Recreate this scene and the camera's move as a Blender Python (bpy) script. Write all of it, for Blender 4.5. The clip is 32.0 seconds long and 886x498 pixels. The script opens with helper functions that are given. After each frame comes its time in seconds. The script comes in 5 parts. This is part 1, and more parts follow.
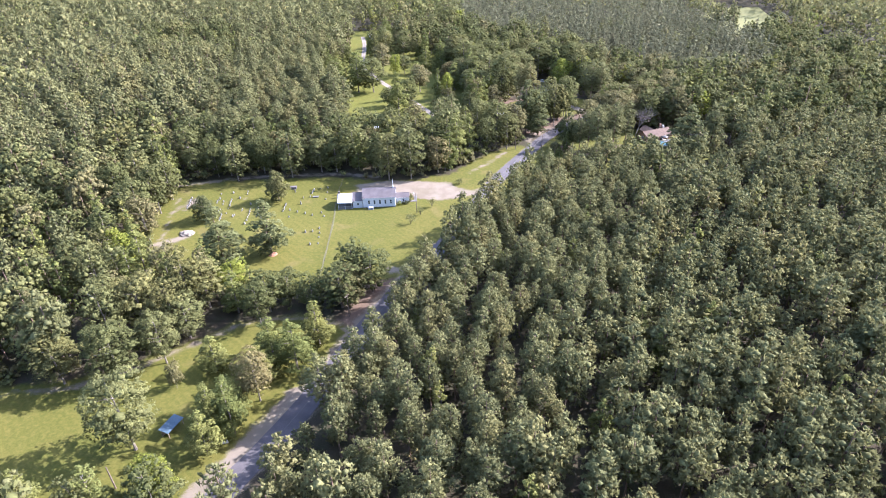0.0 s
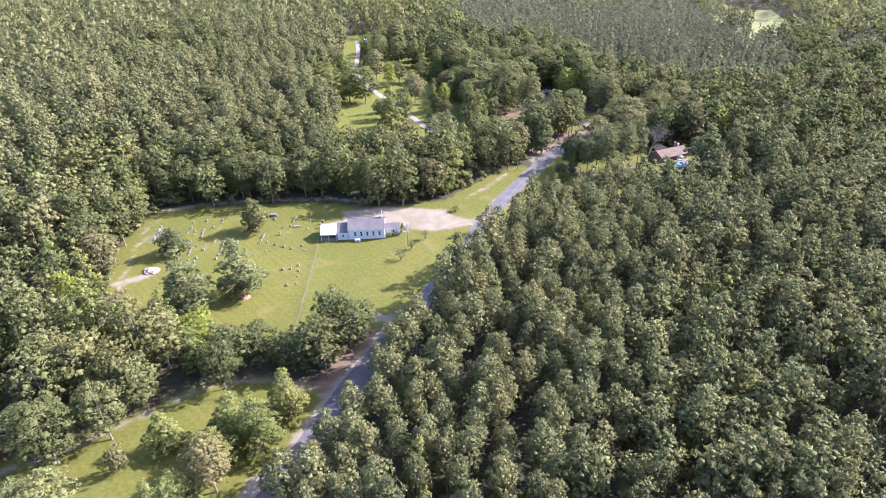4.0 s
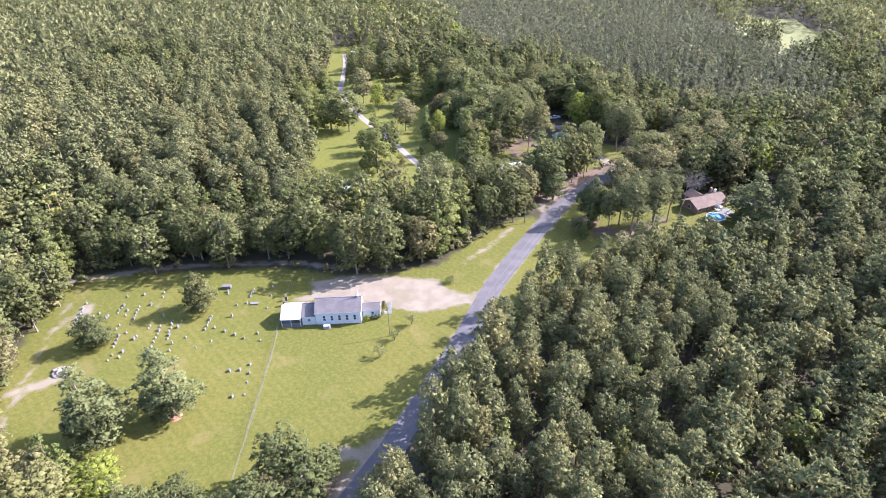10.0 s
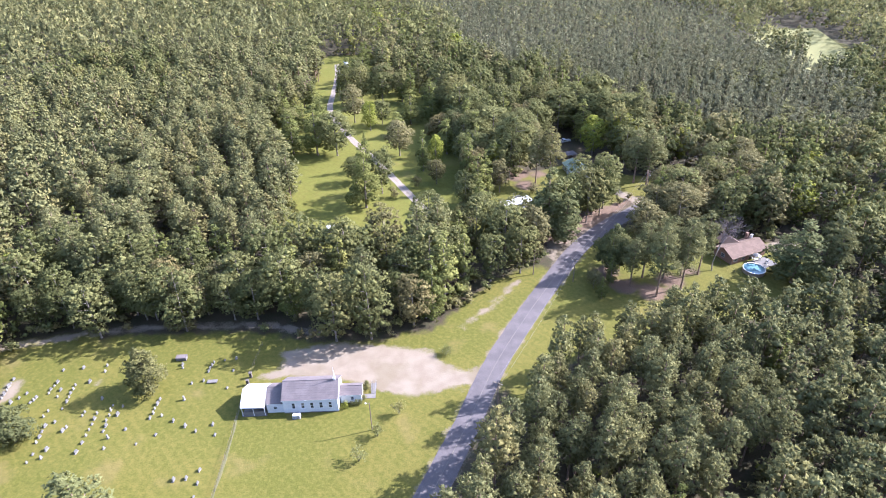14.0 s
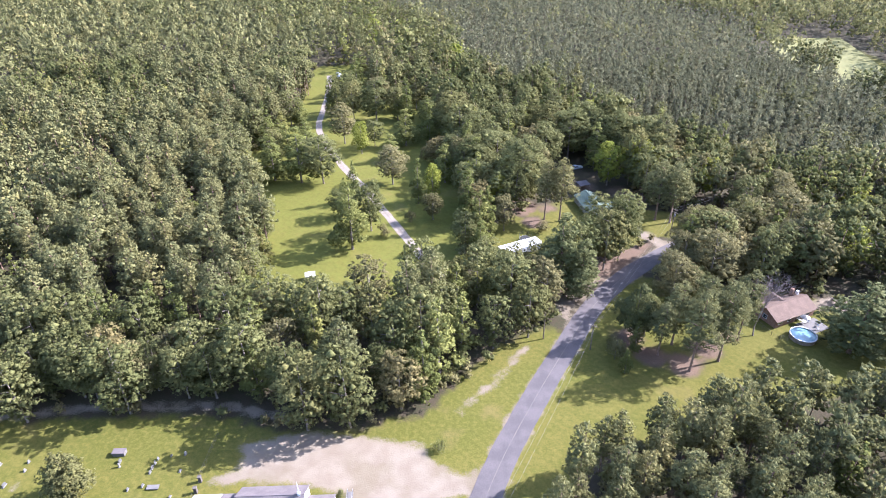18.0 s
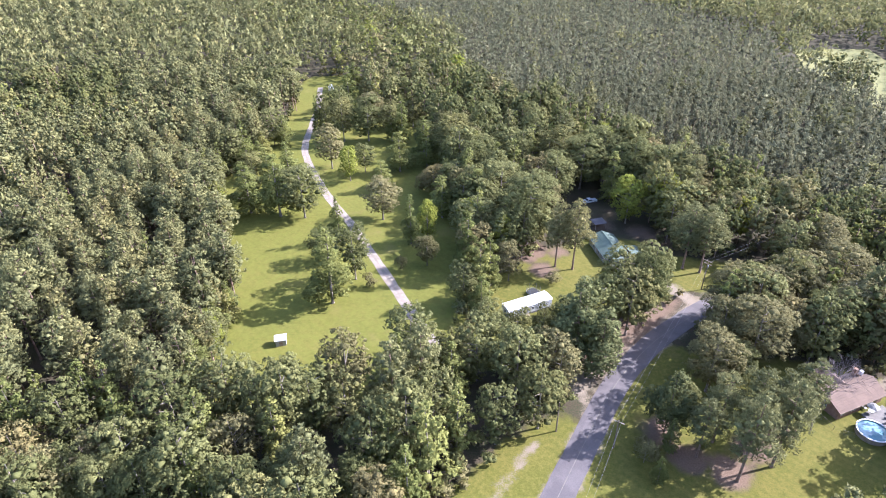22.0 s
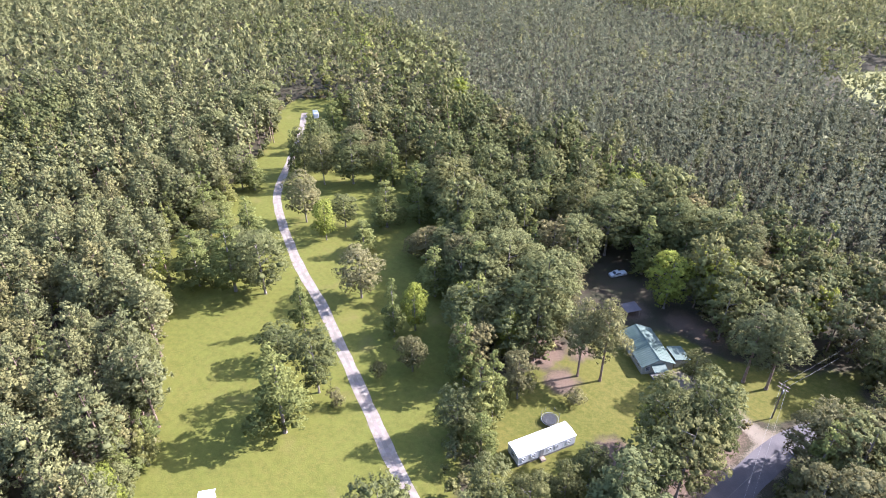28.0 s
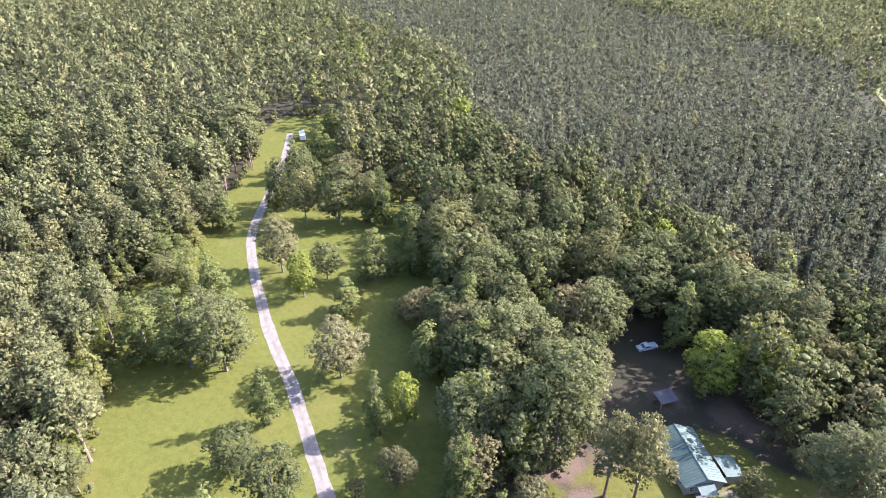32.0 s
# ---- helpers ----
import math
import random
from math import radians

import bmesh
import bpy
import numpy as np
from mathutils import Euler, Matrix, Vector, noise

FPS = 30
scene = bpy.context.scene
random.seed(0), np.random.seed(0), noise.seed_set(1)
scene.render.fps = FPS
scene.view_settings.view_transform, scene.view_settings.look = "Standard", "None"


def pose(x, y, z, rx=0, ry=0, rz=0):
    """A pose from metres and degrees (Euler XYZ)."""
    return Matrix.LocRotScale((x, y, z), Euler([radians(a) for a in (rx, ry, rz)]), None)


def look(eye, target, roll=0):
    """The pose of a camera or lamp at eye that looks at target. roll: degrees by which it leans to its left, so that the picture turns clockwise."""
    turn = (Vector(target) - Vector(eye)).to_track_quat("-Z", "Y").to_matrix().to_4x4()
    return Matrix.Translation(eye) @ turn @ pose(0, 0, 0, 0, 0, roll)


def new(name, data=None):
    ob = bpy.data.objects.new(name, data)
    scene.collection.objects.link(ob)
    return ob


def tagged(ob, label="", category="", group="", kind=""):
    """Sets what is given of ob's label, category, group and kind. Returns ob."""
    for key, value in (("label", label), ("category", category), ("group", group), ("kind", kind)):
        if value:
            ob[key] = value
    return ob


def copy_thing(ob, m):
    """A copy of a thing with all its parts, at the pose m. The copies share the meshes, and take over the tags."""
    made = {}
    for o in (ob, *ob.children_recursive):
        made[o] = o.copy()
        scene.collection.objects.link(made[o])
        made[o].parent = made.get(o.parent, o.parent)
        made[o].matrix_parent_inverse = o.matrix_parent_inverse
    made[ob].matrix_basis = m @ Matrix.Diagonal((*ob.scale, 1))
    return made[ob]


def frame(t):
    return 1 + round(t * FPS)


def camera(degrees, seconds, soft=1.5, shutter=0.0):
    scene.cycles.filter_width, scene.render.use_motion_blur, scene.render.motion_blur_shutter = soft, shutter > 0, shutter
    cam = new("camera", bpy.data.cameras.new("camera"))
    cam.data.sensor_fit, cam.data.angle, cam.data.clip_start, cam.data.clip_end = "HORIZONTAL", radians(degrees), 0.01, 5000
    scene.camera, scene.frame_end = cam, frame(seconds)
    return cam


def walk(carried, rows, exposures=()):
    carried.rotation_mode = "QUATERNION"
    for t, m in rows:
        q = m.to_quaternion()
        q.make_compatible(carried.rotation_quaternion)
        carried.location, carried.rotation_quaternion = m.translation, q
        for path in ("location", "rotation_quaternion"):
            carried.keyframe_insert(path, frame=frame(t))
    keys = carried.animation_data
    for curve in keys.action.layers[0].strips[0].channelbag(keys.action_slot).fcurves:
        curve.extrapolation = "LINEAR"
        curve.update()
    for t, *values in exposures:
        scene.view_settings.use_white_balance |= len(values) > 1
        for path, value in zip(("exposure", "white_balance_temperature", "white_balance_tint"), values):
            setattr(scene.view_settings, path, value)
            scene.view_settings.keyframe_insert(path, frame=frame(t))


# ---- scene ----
cam = camera(72.97, 32.0, 1.0)
walk(cam, [
    (0.0, look((-2.52, 10.08, 102.63), (-6.75, 95.54, 50.87), -1.871)),
    (1.0, look((-2.20, 15.84, 102.63), (-6.54, 101.22, 50.75), -1.933)),
    (2.0, look((-1.80, 22.01, 102.65), (-6.20, 107.33, 50.68), -1.972)),
    (3.0, look((-1.40, 28.70, 102.67), (-5.78, 113.97, 50.61), -1.897)),
    (3.5, look((-1.29, 32.24, 102.66), (-5.65, 117.48, 50.56), -1.851)),
    (5.5, look((-1.23, 47.09, 102.60), (-5.41, 132.27, 50.39), -1.751)),
    (6.0, look((-1.23, 50.96, 102.55), (-5.36, 136.13, 50.32), -1.728)),
    (7.0, look((-1.28, 58.87, 102.43), (-5.36, 144.03, 50.16), -1.706)),
    (8.0, look((-1.22, 66.77, 102.30), (-5.24, 151.93, 50.04), -1.701)),
    (9.0, look((-1.04, 74.85, 102.10), (-5.12, 160.00, 49.82), -1.696)),
    (10.0, look((-0.88, 83.03, 101.86), (-4.96, 168.20, 49.61), -1.691)),
    (11.0, look((-0.82, 91.39, 101.67), (-4.88, 176.56, 49.42), -1.633)),
    (12.0, look((-0.86, 99.61, 101.57), (-4.87, 184.77, 49.29), -1.555)),
    (13.0, look((-0.80, 107.59, 101.51), (-4.88, 192.72, 49.20), -1.452)),
    (14.0, look((-0.64, 115.44, 101.47), (-4.79, 200.57, 49.17), -1.432)),
    (14.5, look((-0.56, 119.25, 101.43), (-4.76, 204.38, 49.14), -1.446)),
    (16.5, look((-0.22, 134.46, 101.14), (-4.54, 219.59, 48.86), -1.347)),
    (17.0, look((-0.17, 138.28, 101.04), (-4.52, 223.40, 48.74), -1.299)),
    (18.0, look((-0.05, 146.00, 100.74), (-4.49, 231.12, 48.43), -1.212)),
    (19.0, look((0.22, 153.88, 100.45), (-4.33, 238.97, 48.12), -1.172)),
    (20.0, look((0.41, 161.67, 100.23), (-4.24, 246.73, 47.86), -1.059)),
    (21.0, look((0.48, 169.27, 100.03), (-4.22, 254.32, 47.65), -0.959)),
    (22.0, look((0.51, 177.07, 99.81), (-4.24, 262.12, 47.43), -0.826)),
    (23.0, look((0.58, 184.97, 99.54), (-4.25, 270.03, 47.18), -0.720)),
    (24.0, look((0.62, 192.94, 99.22), (-4.26, 278.03, 46.90), -0.671)),
    (25.0, look((0.76, 200.91, 99.01), (-4.22, 285.99, 46.70), -0.634)),
    (25.5, look((0.90, 204.81, 98.95), (-4.14, 289.89, 46.63), -0.623)),
    (27.5, look((1.51, 220.22, 98.89), (-4.04, 305.31, 46.65), -0.496)),
    (28.0, look((1.57, 224.16, 98.86), (-4.08, 309.25, 46.64), -0.482)),
    (29.0, look((1.59, 232.20, 98.80), (-4.23, 317.28, 46.57), -0.444)),
    (30.0, look((1.55, 240.45, 98.79), (-4.45, 325.46, 46.47), -0.450)),
    (31.0, look((1.19, 248.68, 98.78), (-4.79, 333.62, 46.34), -0.410)),
    (32.0, look((0.78, 256.76, 98.75), (-5.14, 341.68, 46.28), -0.216)),
], [(0.0, 2.24, 5500, 25), (32.0, 2.24, 5500, 25)])

# ---- light ----
SUN_EL, SUN_AZ = radians(34.8), radians(17.3)   # azimuth from +x towards +y
world = bpy.data.worlds.new("sky")
scene.world = world
world.use_nodes = True
wn = world.node_tree.nodes
sky = wn.new("ShaderNodeTexSky")
sky.sky_type, sky.sun_disc = "NISHITA", False
sky.sun_elevation, sky.sun_rotation = SUN_EL, math.pi / 2 - SUN_AZ
sky.air_density, sky.dust_density = 1.3, 1.8
wn["Background"].inputs[1].default_value = 0.135
world.node_tree.links.new(sky.outputs[0], wn["Background"].inputs[0])
sun_data = bpy.data.lights.new("sun", "SUN")
sun_data.energy, sun_data.angle, sun_data.color = 4.8, radians(0.6), (1.0, 0.95, 0.86)
sun = new("sun", sun_data)
sun_dir = Vector((math.cos(SUN_EL) * math.cos(SUN_AZ), math.cos(SUN_EL) * math.sin(SUN_AZ), math.sin(SUN_EL)))
sun.matrix_world = look(sun_dir * 300, (0, 0, 0))


# ---- materials ----
class Mat:
    """A small builder for node materials."""

    def __init__(self, name):
        self.m = bpy.data.materials.new(name)
        self.m.use_nodes = True
        self.t = self.m.node_tree
        self.b = self.t.nodes["Principled BSDF"]
        self.out = self.t.nodes["Material Output"]

    def node(self, kind, **inputs):
        n = self.t.nodes.new(kind)
        for k, v in inputs.items():
            self.put(n.inputs[k.replace("_", " ")], v)
        return n

    def put(self, socket, v):
        if isinstance(v, bpy.types.NodeSocket):
            self.t.links.new(v, socket)
        elif isinstance(v, tuple) and len(v) == 3:
            socket.default_value = (*v, 1) if socket.type == "RGBA" else v
        else:
            socket.default_value = v

    def coords(self, kind="Object"):
        return self.node("ShaderNodeTexCoord").outputs[kind]

    def noise(self, scale, detail=3.0, vec=None, rough=0.5):
        n = self.node("ShaderNodeTexNoise", Scale=scale, Detail=detail, Roughness=rough)
        self.put(n.inputs["Vector"], vec if vec is not None else self.coords())
        return n.outputs["Fac"]

    def span(self, v, a, b, c=0.0, d=1.0):
        n = self.node("ShaderNodeMapRange")
        n.interpolation_type = "SMOOTHSTEP"
        for i, x in enumerate((v, a, b, c, d)):
            self.put(n.inputs[i], x)
        return n.outputs[0]

    def mix(self, fac, a, b, blend="MIX"):
        n = self.t.nodes.new("ShaderNodeMix")
        n.data_type, n.blend_type = "RGBA", blend
        self.put(n.inputs[0], fac), self.put(n.inputs[6], a), self.put(n.inputs[7], b)
        return n.outputs[2]

    def math(self, op, a, b=0.0):
        n = self.t.nodes.new("ShaderNodeMath")
        n.operation = op
        self.put(n.inputs[0], a), self.put(n.inputs[1], b)
        return n.outputs[0]

    def attr(self, name):
        n = self.t.nodes.new("ShaderNodeAttribute")
        n.attribute_name = name
        return n.outputs["Fac"]

    def random(self):
        return self.node("ShaderNodeObjectInfo").outputs["Random"]

    def bump(self, height, strength=0.4, dist=0.02, base=None):
        n = self.node("ShaderNodeBump", Strength=strength, Distance=dist, Height=height)
        if base is not None:
            self.put(n.inputs["Normal"], base)
        self.put(self.b.inputs["Normal"], n.outputs[0])

    def set(self, color, rough=0.7, metal=0.0, spec=0.4):
        self.put(self.b.inputs["Base Color"], color)
        self.put(self.b.inputs["Roughness"], rough)
        self.put(self.b.inputs["Metallic"], metal)
        self.put(self.b.inputs["Specular IOR Level"], spec)
        return self


def surface(name, a, b, scale=3.0, rough=0.7, metal=0.0, fine=40.0, bump=0.3, vary=0.0, dist=0.02):
    """A two-scale surface: colours a and b mixed by broad noise, fine grain and bump."""
    m = Mat(name)
    f = m.span(m.noise(scale, 4), 0.35, 0.65)
    col = m.mix(f, a, b)
    g = m.noise(fine, 3)
    col = m.mix(m.span(g, 0.3, 0.7, 0.0, 0.35), col, tuple(v * 0.6 for v in a))
    if vary:
        col = m.mix(m.math("MULTIPLY", m.random(), vary), col, tuple(v * 0.35 for v in b))
    m.set(col, rough, metal)
    m.bump(g, bump, dist)
    return m.m


def foliage(name, dark, mid, light, through_light=0.35, rough=0.75):
    """Leaves: colour by tree, by clump and by leaf; part of the light comes through."""
    m = Mat(name)
    tree_no = m.math("FRACT", m.math("ADD", m.attr("tint"), m.random()))
    col = m.mix(m.span(tree_no, 0.0, 1.0), tuple(v * 0.9 for v in dark), tuple(v * 1.06 for v in mid))
    other = m.math("FRACT", m.math("MULTIPLY", tree_no, 7.31))
    col = m.mix(m.span(other, 0.7, 1.0, 0.0, 0.55), col, (mid[0] * 1.25, mid[1] * 1.05, mid[2] * 0.95))
    col = m.mix(m.span(m.attr("clump"), 0.2, 1.0, 0.0, 0.5), col, light)
    leaf = m.node("ShaderNodeNewGeometry").outputs["Random Per Island"]
    col = m.mix(m.span(leaf, 0.0, 1.0, 0.0, 0.34), col, tuple(v * 0.6 for v in dark))
    speck = m.noise(5.0, 2)
    col = m.mix(m.span(speck, 0.4, 0.65, 0.0, 0.22), col, tuple(v * 0.5 for v in dark))
    m.set(col, rough, 0.0, 0.05)
    # leaves of one spray face mostly outwards from it
    out = m.t.nodes.new("ShaderNodeAttribute")
    out.attribute_name = "outward"
    turn = m.node("ShaderNodeVectorTransform")
    turn.vector_type, turn.convert_from, turn.convert_to = "NORMAL", "OBJECT", "WORLD"
    m.put(turn.inputs[0], out.outputs["Vector"])
    both = m.node("ShaderNodeVectorMath")
    both.operation = "MULTIPLY_ADD"
    m.put(both.inputs[0], turn.outputs[0]), m.put(both.inputs[1], (1.8, 1.8, 1.8)), m.put(both.inputs[2], m.node("ShaderNodeNewGeometry").outputs["Normal"])
    unit = m.node("ShaderNodeVectorMath")
    unit.operation = "NORMALIZE"
    m.put(unit.inputs[0], both.outputs[0])
    m.bump(m.math("ADD", m.noise(2.2, 3), m.math("MULTIPLY", speck, 0.6)), 0.5, 0.18, unit.outputs[0])
    tr = m.node("ShaderNodeBsdfTranslucent")
    bright = m.mix(0.25, col, light)
    m.put(tr.inputs["Color"], bright)
    mx = m.node("ShaderNodeMixShader")
    m.put(mx.inputs[0], through_light)
    m.put(mx.inputs[1], m.b.outputs[0]), m.put(mx.inputs[2], tr.outputs[0])
    m.put(m.out.inputs["Surface"], mx.outputs[0])
    return m.m


def ground_material():
    m = Mat("ground_cover")
    v = m.coords()
    big, mid, fine = m.noise(0.035, 4, v), m.noise(0.3, 4, v), m.noise(3.0, 5, v)
    grit = m.noise(14.0, 3, v)
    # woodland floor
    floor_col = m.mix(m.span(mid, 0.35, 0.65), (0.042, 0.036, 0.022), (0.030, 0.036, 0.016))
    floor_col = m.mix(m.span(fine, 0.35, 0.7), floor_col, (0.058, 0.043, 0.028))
    # mown grass, with faint mowing lines and dry patches
    wave = m.node("ShaderNodeTexWave", Scale=0.22, Distortion=1.2, Detail=2.0)
    wave.bands_direction = "DIAGONAL"
    m.put(wave.inputs["Vector"], v)
    grass = m.mix(m.span(big, 0.38, 0.62), (0.087, 0.084, 0.017), (0.114, 0.099, 0.023))
    grass = m.mix(m.span(mid, 0.4, 0.75, 0.0, 0.6), grass, (0.074, 0.077, 0.013))
    grass = m.mix(m.span(wave.outputs["Fac"], 0.2, 0.8, 0.0, 0.24), grass, (0.061, 0.067, 0.012))
    grass = m.mix(m.span(fine, 0.3, 0.75, 0.0, 0.5), grass, (0.052, 0.056, 0.011))
    tuft = m.noise(1.1, 4, v, 0.65)
    grass = m.mix(m.span(tuft, 0.46, 0.70, 0.0, 0.55), grass, (0.127, 0.111, 0.028))
    grass = m.mix(m.span(tuft, 0.5, 0.3, 0.0, 0.45), grass, (0.050, 0.057, 0.011))
    dry = m.span(m.noise(0.09, 5, v), 0.58, 0.72)
    grass = m.mix(m.math("MULTIPLY", dry, 0.35), grass, (0.156, 0.114, 0.048))
    # longer, greener grass in the meadow
    lush = m.mix(m.span(m.noise(0.5, 4, v), 0.35, 0.65, 0.2, 0.6), grass, (0.106, 0.111, 0.021))
    grass = m.mix(m.span(m.attr("meadow_d"), -2.0, 2.0), grass, lush)
    # bare earth and sand
    dirt = m.mix(m.span(mid, 0.3, 0.7), (0.190, 0.158, 0.118), (0.158, 0.127, 0.092))
    dirt = m.mix(m.span(m.noise(0.11, 4, v), 0.5, 0.66, 0.0, 0.5), dirt, (0.120, 0.098, 0.058))
    dirt = m.mix(m.span(fine, 0.35, 0.75, 0.0, 0.3), dirt, (0.150, 0.116, 0.086))
    edge = m.math("ADD", m.math("MULTIPLY", m.math("SUBTRACT", mid, 0.5), 5.0), m.math("MULTIPLY", m.math("SUBTRACT", fine, 0.5), 2.5))
    gd = m.math("ADD", m.attr("grass_d"), edge)
    dd = m.math("ADD", m.attr("dirt_d"), edge)
    sd = m.math("ADD", m.attr("straw_d"), edge)
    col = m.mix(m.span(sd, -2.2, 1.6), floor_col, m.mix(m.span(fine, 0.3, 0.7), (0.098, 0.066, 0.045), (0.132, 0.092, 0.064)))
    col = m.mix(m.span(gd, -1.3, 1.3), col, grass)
    col = m.mix(m.span(dd, -0.9, 0.9), col, dirt)
    m.set(col, 0.95, 0.0, 0.1)
    m.bump(m.math("ADD", fine, m.math("MULTIPLY", grit, 0.5)), 0.6, 0.08)
    return m.m


M = {}
M["ground"] = ground_material()
M["asphalt"] = surface("worn_asphalt", (0.074, 0.064, 0.064), (0.098, 0.085, 0.083), 0.25, 0.9, 0, 6.0, 0.3)
M["gravel"] = surface("pale_gravel", (0.235, 0.198, 0.158), (0.165, 0.132, 0.102), 0.6, 0.95, 0, 9.0, 0.6, 0, 0.05)
M["gravel_mid"] = surface("reddish_grit", (0.20, 0.16, 0.135), (0.15, 0.128, 0.095), 0.4, 0.95, 0, 9.0, 0.6, 0, 0.05)
M["bark_pine"] = surface("pine_bark", (0.16, 0.10, 0.07), (0.24, 0.17, 0.13), 2.0, 0.9, 0, 12.0, 0.8)
M["bark"] = surface("grey_bark", (0.14, 0.11, 0.085), (0.23, 0.20, 0.17), 2.0, 0.9, 0, 12.0, 0.8)
M["pine"] = foliage("pine_needles", (0.131, 0.136, 0.060), (0.188, 0.183, 0.077), (0.223, 0.211, 0.076), 0.29)
# far plantation: distance haze put into the needle colour as a blue-grey cast
M["young_pine"] = foliage("hazed_young_pine_needles", (0.118, 0.123, 0.071), (0.170, 0.168, 0.096), (0.201, 0.194, 0.096), 0.29)
M["oak"] = foliage("oak_leaves", (0.096, 0.105, 0.038), (0.151, 0.151, 0.058), (0.181, 0.177, 0.059), 0.29)
M["gum"] = foliage("sweetgum_leaves", (0.129, 0.146, 0.044), (0.189, 0.193, 0.060), (0.223, 0.223, 0.060), 0.32)
M["lime"] = foliage("bright_leaves", (0.161, 0.180, 0.034), (0.219, 0.238, 0.042), (0.261, 0.273, 0.043), 0.34)
M["olive"] = foliage("olive_leaves", (0.138, 0.124, 0.053), (0.182, 0.162, 0.072), (0.202, 0.180, 0.071), 0.29)
M["cedar"] = foliage("cedar_foliage", (0.075, 0.085, 0.035), (0.113, 0.117, 0.046), (0.143, 0.142, 0.049), 0.22)
M["yard_pine"] = foliage("dark_pine_needles", (0.092, 0.104, 0.042), (0.132, 0.138, 0.054), (0.168, 0.170, 0.066), 0.24)
M["bush"], M["bush_green"], M["bush_lime"] = M["olive"], M["oak"], M["lime"]
M["twig"] = surface("bare_twigs", (0.165, 0.125, 0.112), (0.205, 0.160, 0.145), 1.0, 0.9)
M["white_wall"] = surface("white_siding", (0.56, 0.565, 0.57), (0.50, 0.505, 0.515), 0.8, 0.6, 0, 6.0, 0.1)
M["white_metal"] = surface("white_metal_roof", (0.62, 0.62, 0.62), (0.54, 0.54, 0.54), 0.5, 0.45, 0.0, 4.0, 0.1)
M["shingle"] = surface("weathered_brown_shingle", (0.105, 0.088, 0.087), (0.135, 0.113, 0.110), 0.5, 0.9, 0, 5.0, 0.4)
M["red_shingle"] = surface("russet_shingle", (0.100, 0.065, 0.047), (0.132, 0.088, 0.064), 0.6, 0.9, 0, 5.0, 0.4)
M["green_metal"] = surface("teal_metal_roof", (0.058, 0.088, 0.066), (0.084, 0.112, 0.088), 0.25, 0.6, 0.0, 3.0, 0.1)
M["blue_metal"] = surface("blue_tin", (0.06, 0.095, 0.12), (0.09, 0.125, 0.15), 0.5, 0.5, 0.2, 3.0, 0.1)
M["brick"] = surface("brown_brick", (0.20, 0.11, 0.075), (0.27, 0.17, 0.12), 1.2, 0.9, 0, 8.0, 0.4)
M["cream"] = surface("cream_siding", (0.34, 0.32, 0.26), (0.30, 0.28, 0.22), 0.8, 0.7, 0, 8.0, 0.1)
M["concrete"] = surface("weathered_concrete", (0.135, 0.125, 0.115), (0.105, 0.097, 0.09), 0.8, 0.9, 0, 7.0, 0.3)
M["stone_light"] = surface("pale_granite", (0.185, 0.178, 0.168), (0.135, 0.130, 0.122), 2.0, 0.5, 0, 20.0, 0.2, 0.3)
M["stone_grey"] = surface("grey_granite", (0.140, 0.136, 0.130), (0.100, 0.097, 0.092), 2.0, 0.4, 0, 20.0, 0.2, 0.4)
M["wood"] = surface("weathered_wood", (0.22, 0.16, 0.11), (0.30, 0.24, 0.18), 1.5, 0.85, 0, 14.0, 0.5)
M["pole_wood"] = surface("creosote_pole", (0.11, 0.08, 0.06), (0.17, 0.13, 0.10), 1.0, 0.9, 0, 10.0, 0.4)
M["steel"] = surface("galvanised_steel", (0.26, 0.265, 0.27), (0.20, 0.205, 0.21), 2.0, 0.5, 0.4)
M["fence_wire"] = surface("rusty_fence_wire", (0.15, 0.12, 0.09), (0.11, 0.09, 0.07), 1.0, 0.7, 0.3)
M["dark_stone"] = surface("dark_stone", (0.075, 0.062, 0.055), (0.11, 0.092, 0.08), 1.5, 0.85, 0, 9.0, 0.4)
M["wire"] = surface("cable_aluminium", (0.24, 0.235, 0.22), (0.19, 0.185, 0.175), 1.0, 0.5, 0.3)
M["dark"] = surface("black_rubber", (0.02, 0.02, 0.02), (0.035, 0.035, 0.035), 2.0, 0.7)
M["pool_water"] = surface("pool_water", (0.12, 0.235, 0.27), (0.145, 0.265, 0.30), 0.6, 0.08, 0, 3.0, 0.15)
M["paint_white"] = surface("car_paint_white", (0.5, 0.51, 0.52), (0.44, 0.45, 0.46), 1.0, 0.3, 0, 10.0, 0.0)
M["hay"] = surface("mown_hay", (0.138, 0.130, 0.030), (0.115, 0.114, 0.026), 0.05, 0.95, 0, 0.6, 0.4, 0, 0.05)
M["dry_weeds"] = surface("dry_weeds", (0.118, 0.108, 0.046), (0.092, 0.092, 0.032), 1.2, 0.95, 0, 6.0, 0.6, 0, 0.05)
M["line"] = surface("worn_yellow_line", (0.13, 0.115, 0.09), (0.09, 0.085, 0.083), 0.7, 0.9, 0, 5.0, 0.2)
M["mulch"] = surface("red_mulch", (0.27, 0.12, 0.07), (0.34, 0.18, 0.11), 1.0, 0.95, 0, 8.0, 0.6, 0, 0.05)
M["sand_pile"] = surface("pale_sand", (0.25, 0.21, 0.17), (0.205, 0.165, 0.128), 0.8, 0.95, 0, 8.0, 0.5, 0, 0.05)


def glass_material():
    m = Mat("window_glass")
    m.set((0.03, 0.035, 0.04), 0.08, 0.0, 0.6)
    return m.m


M["glass"] = glass_material()


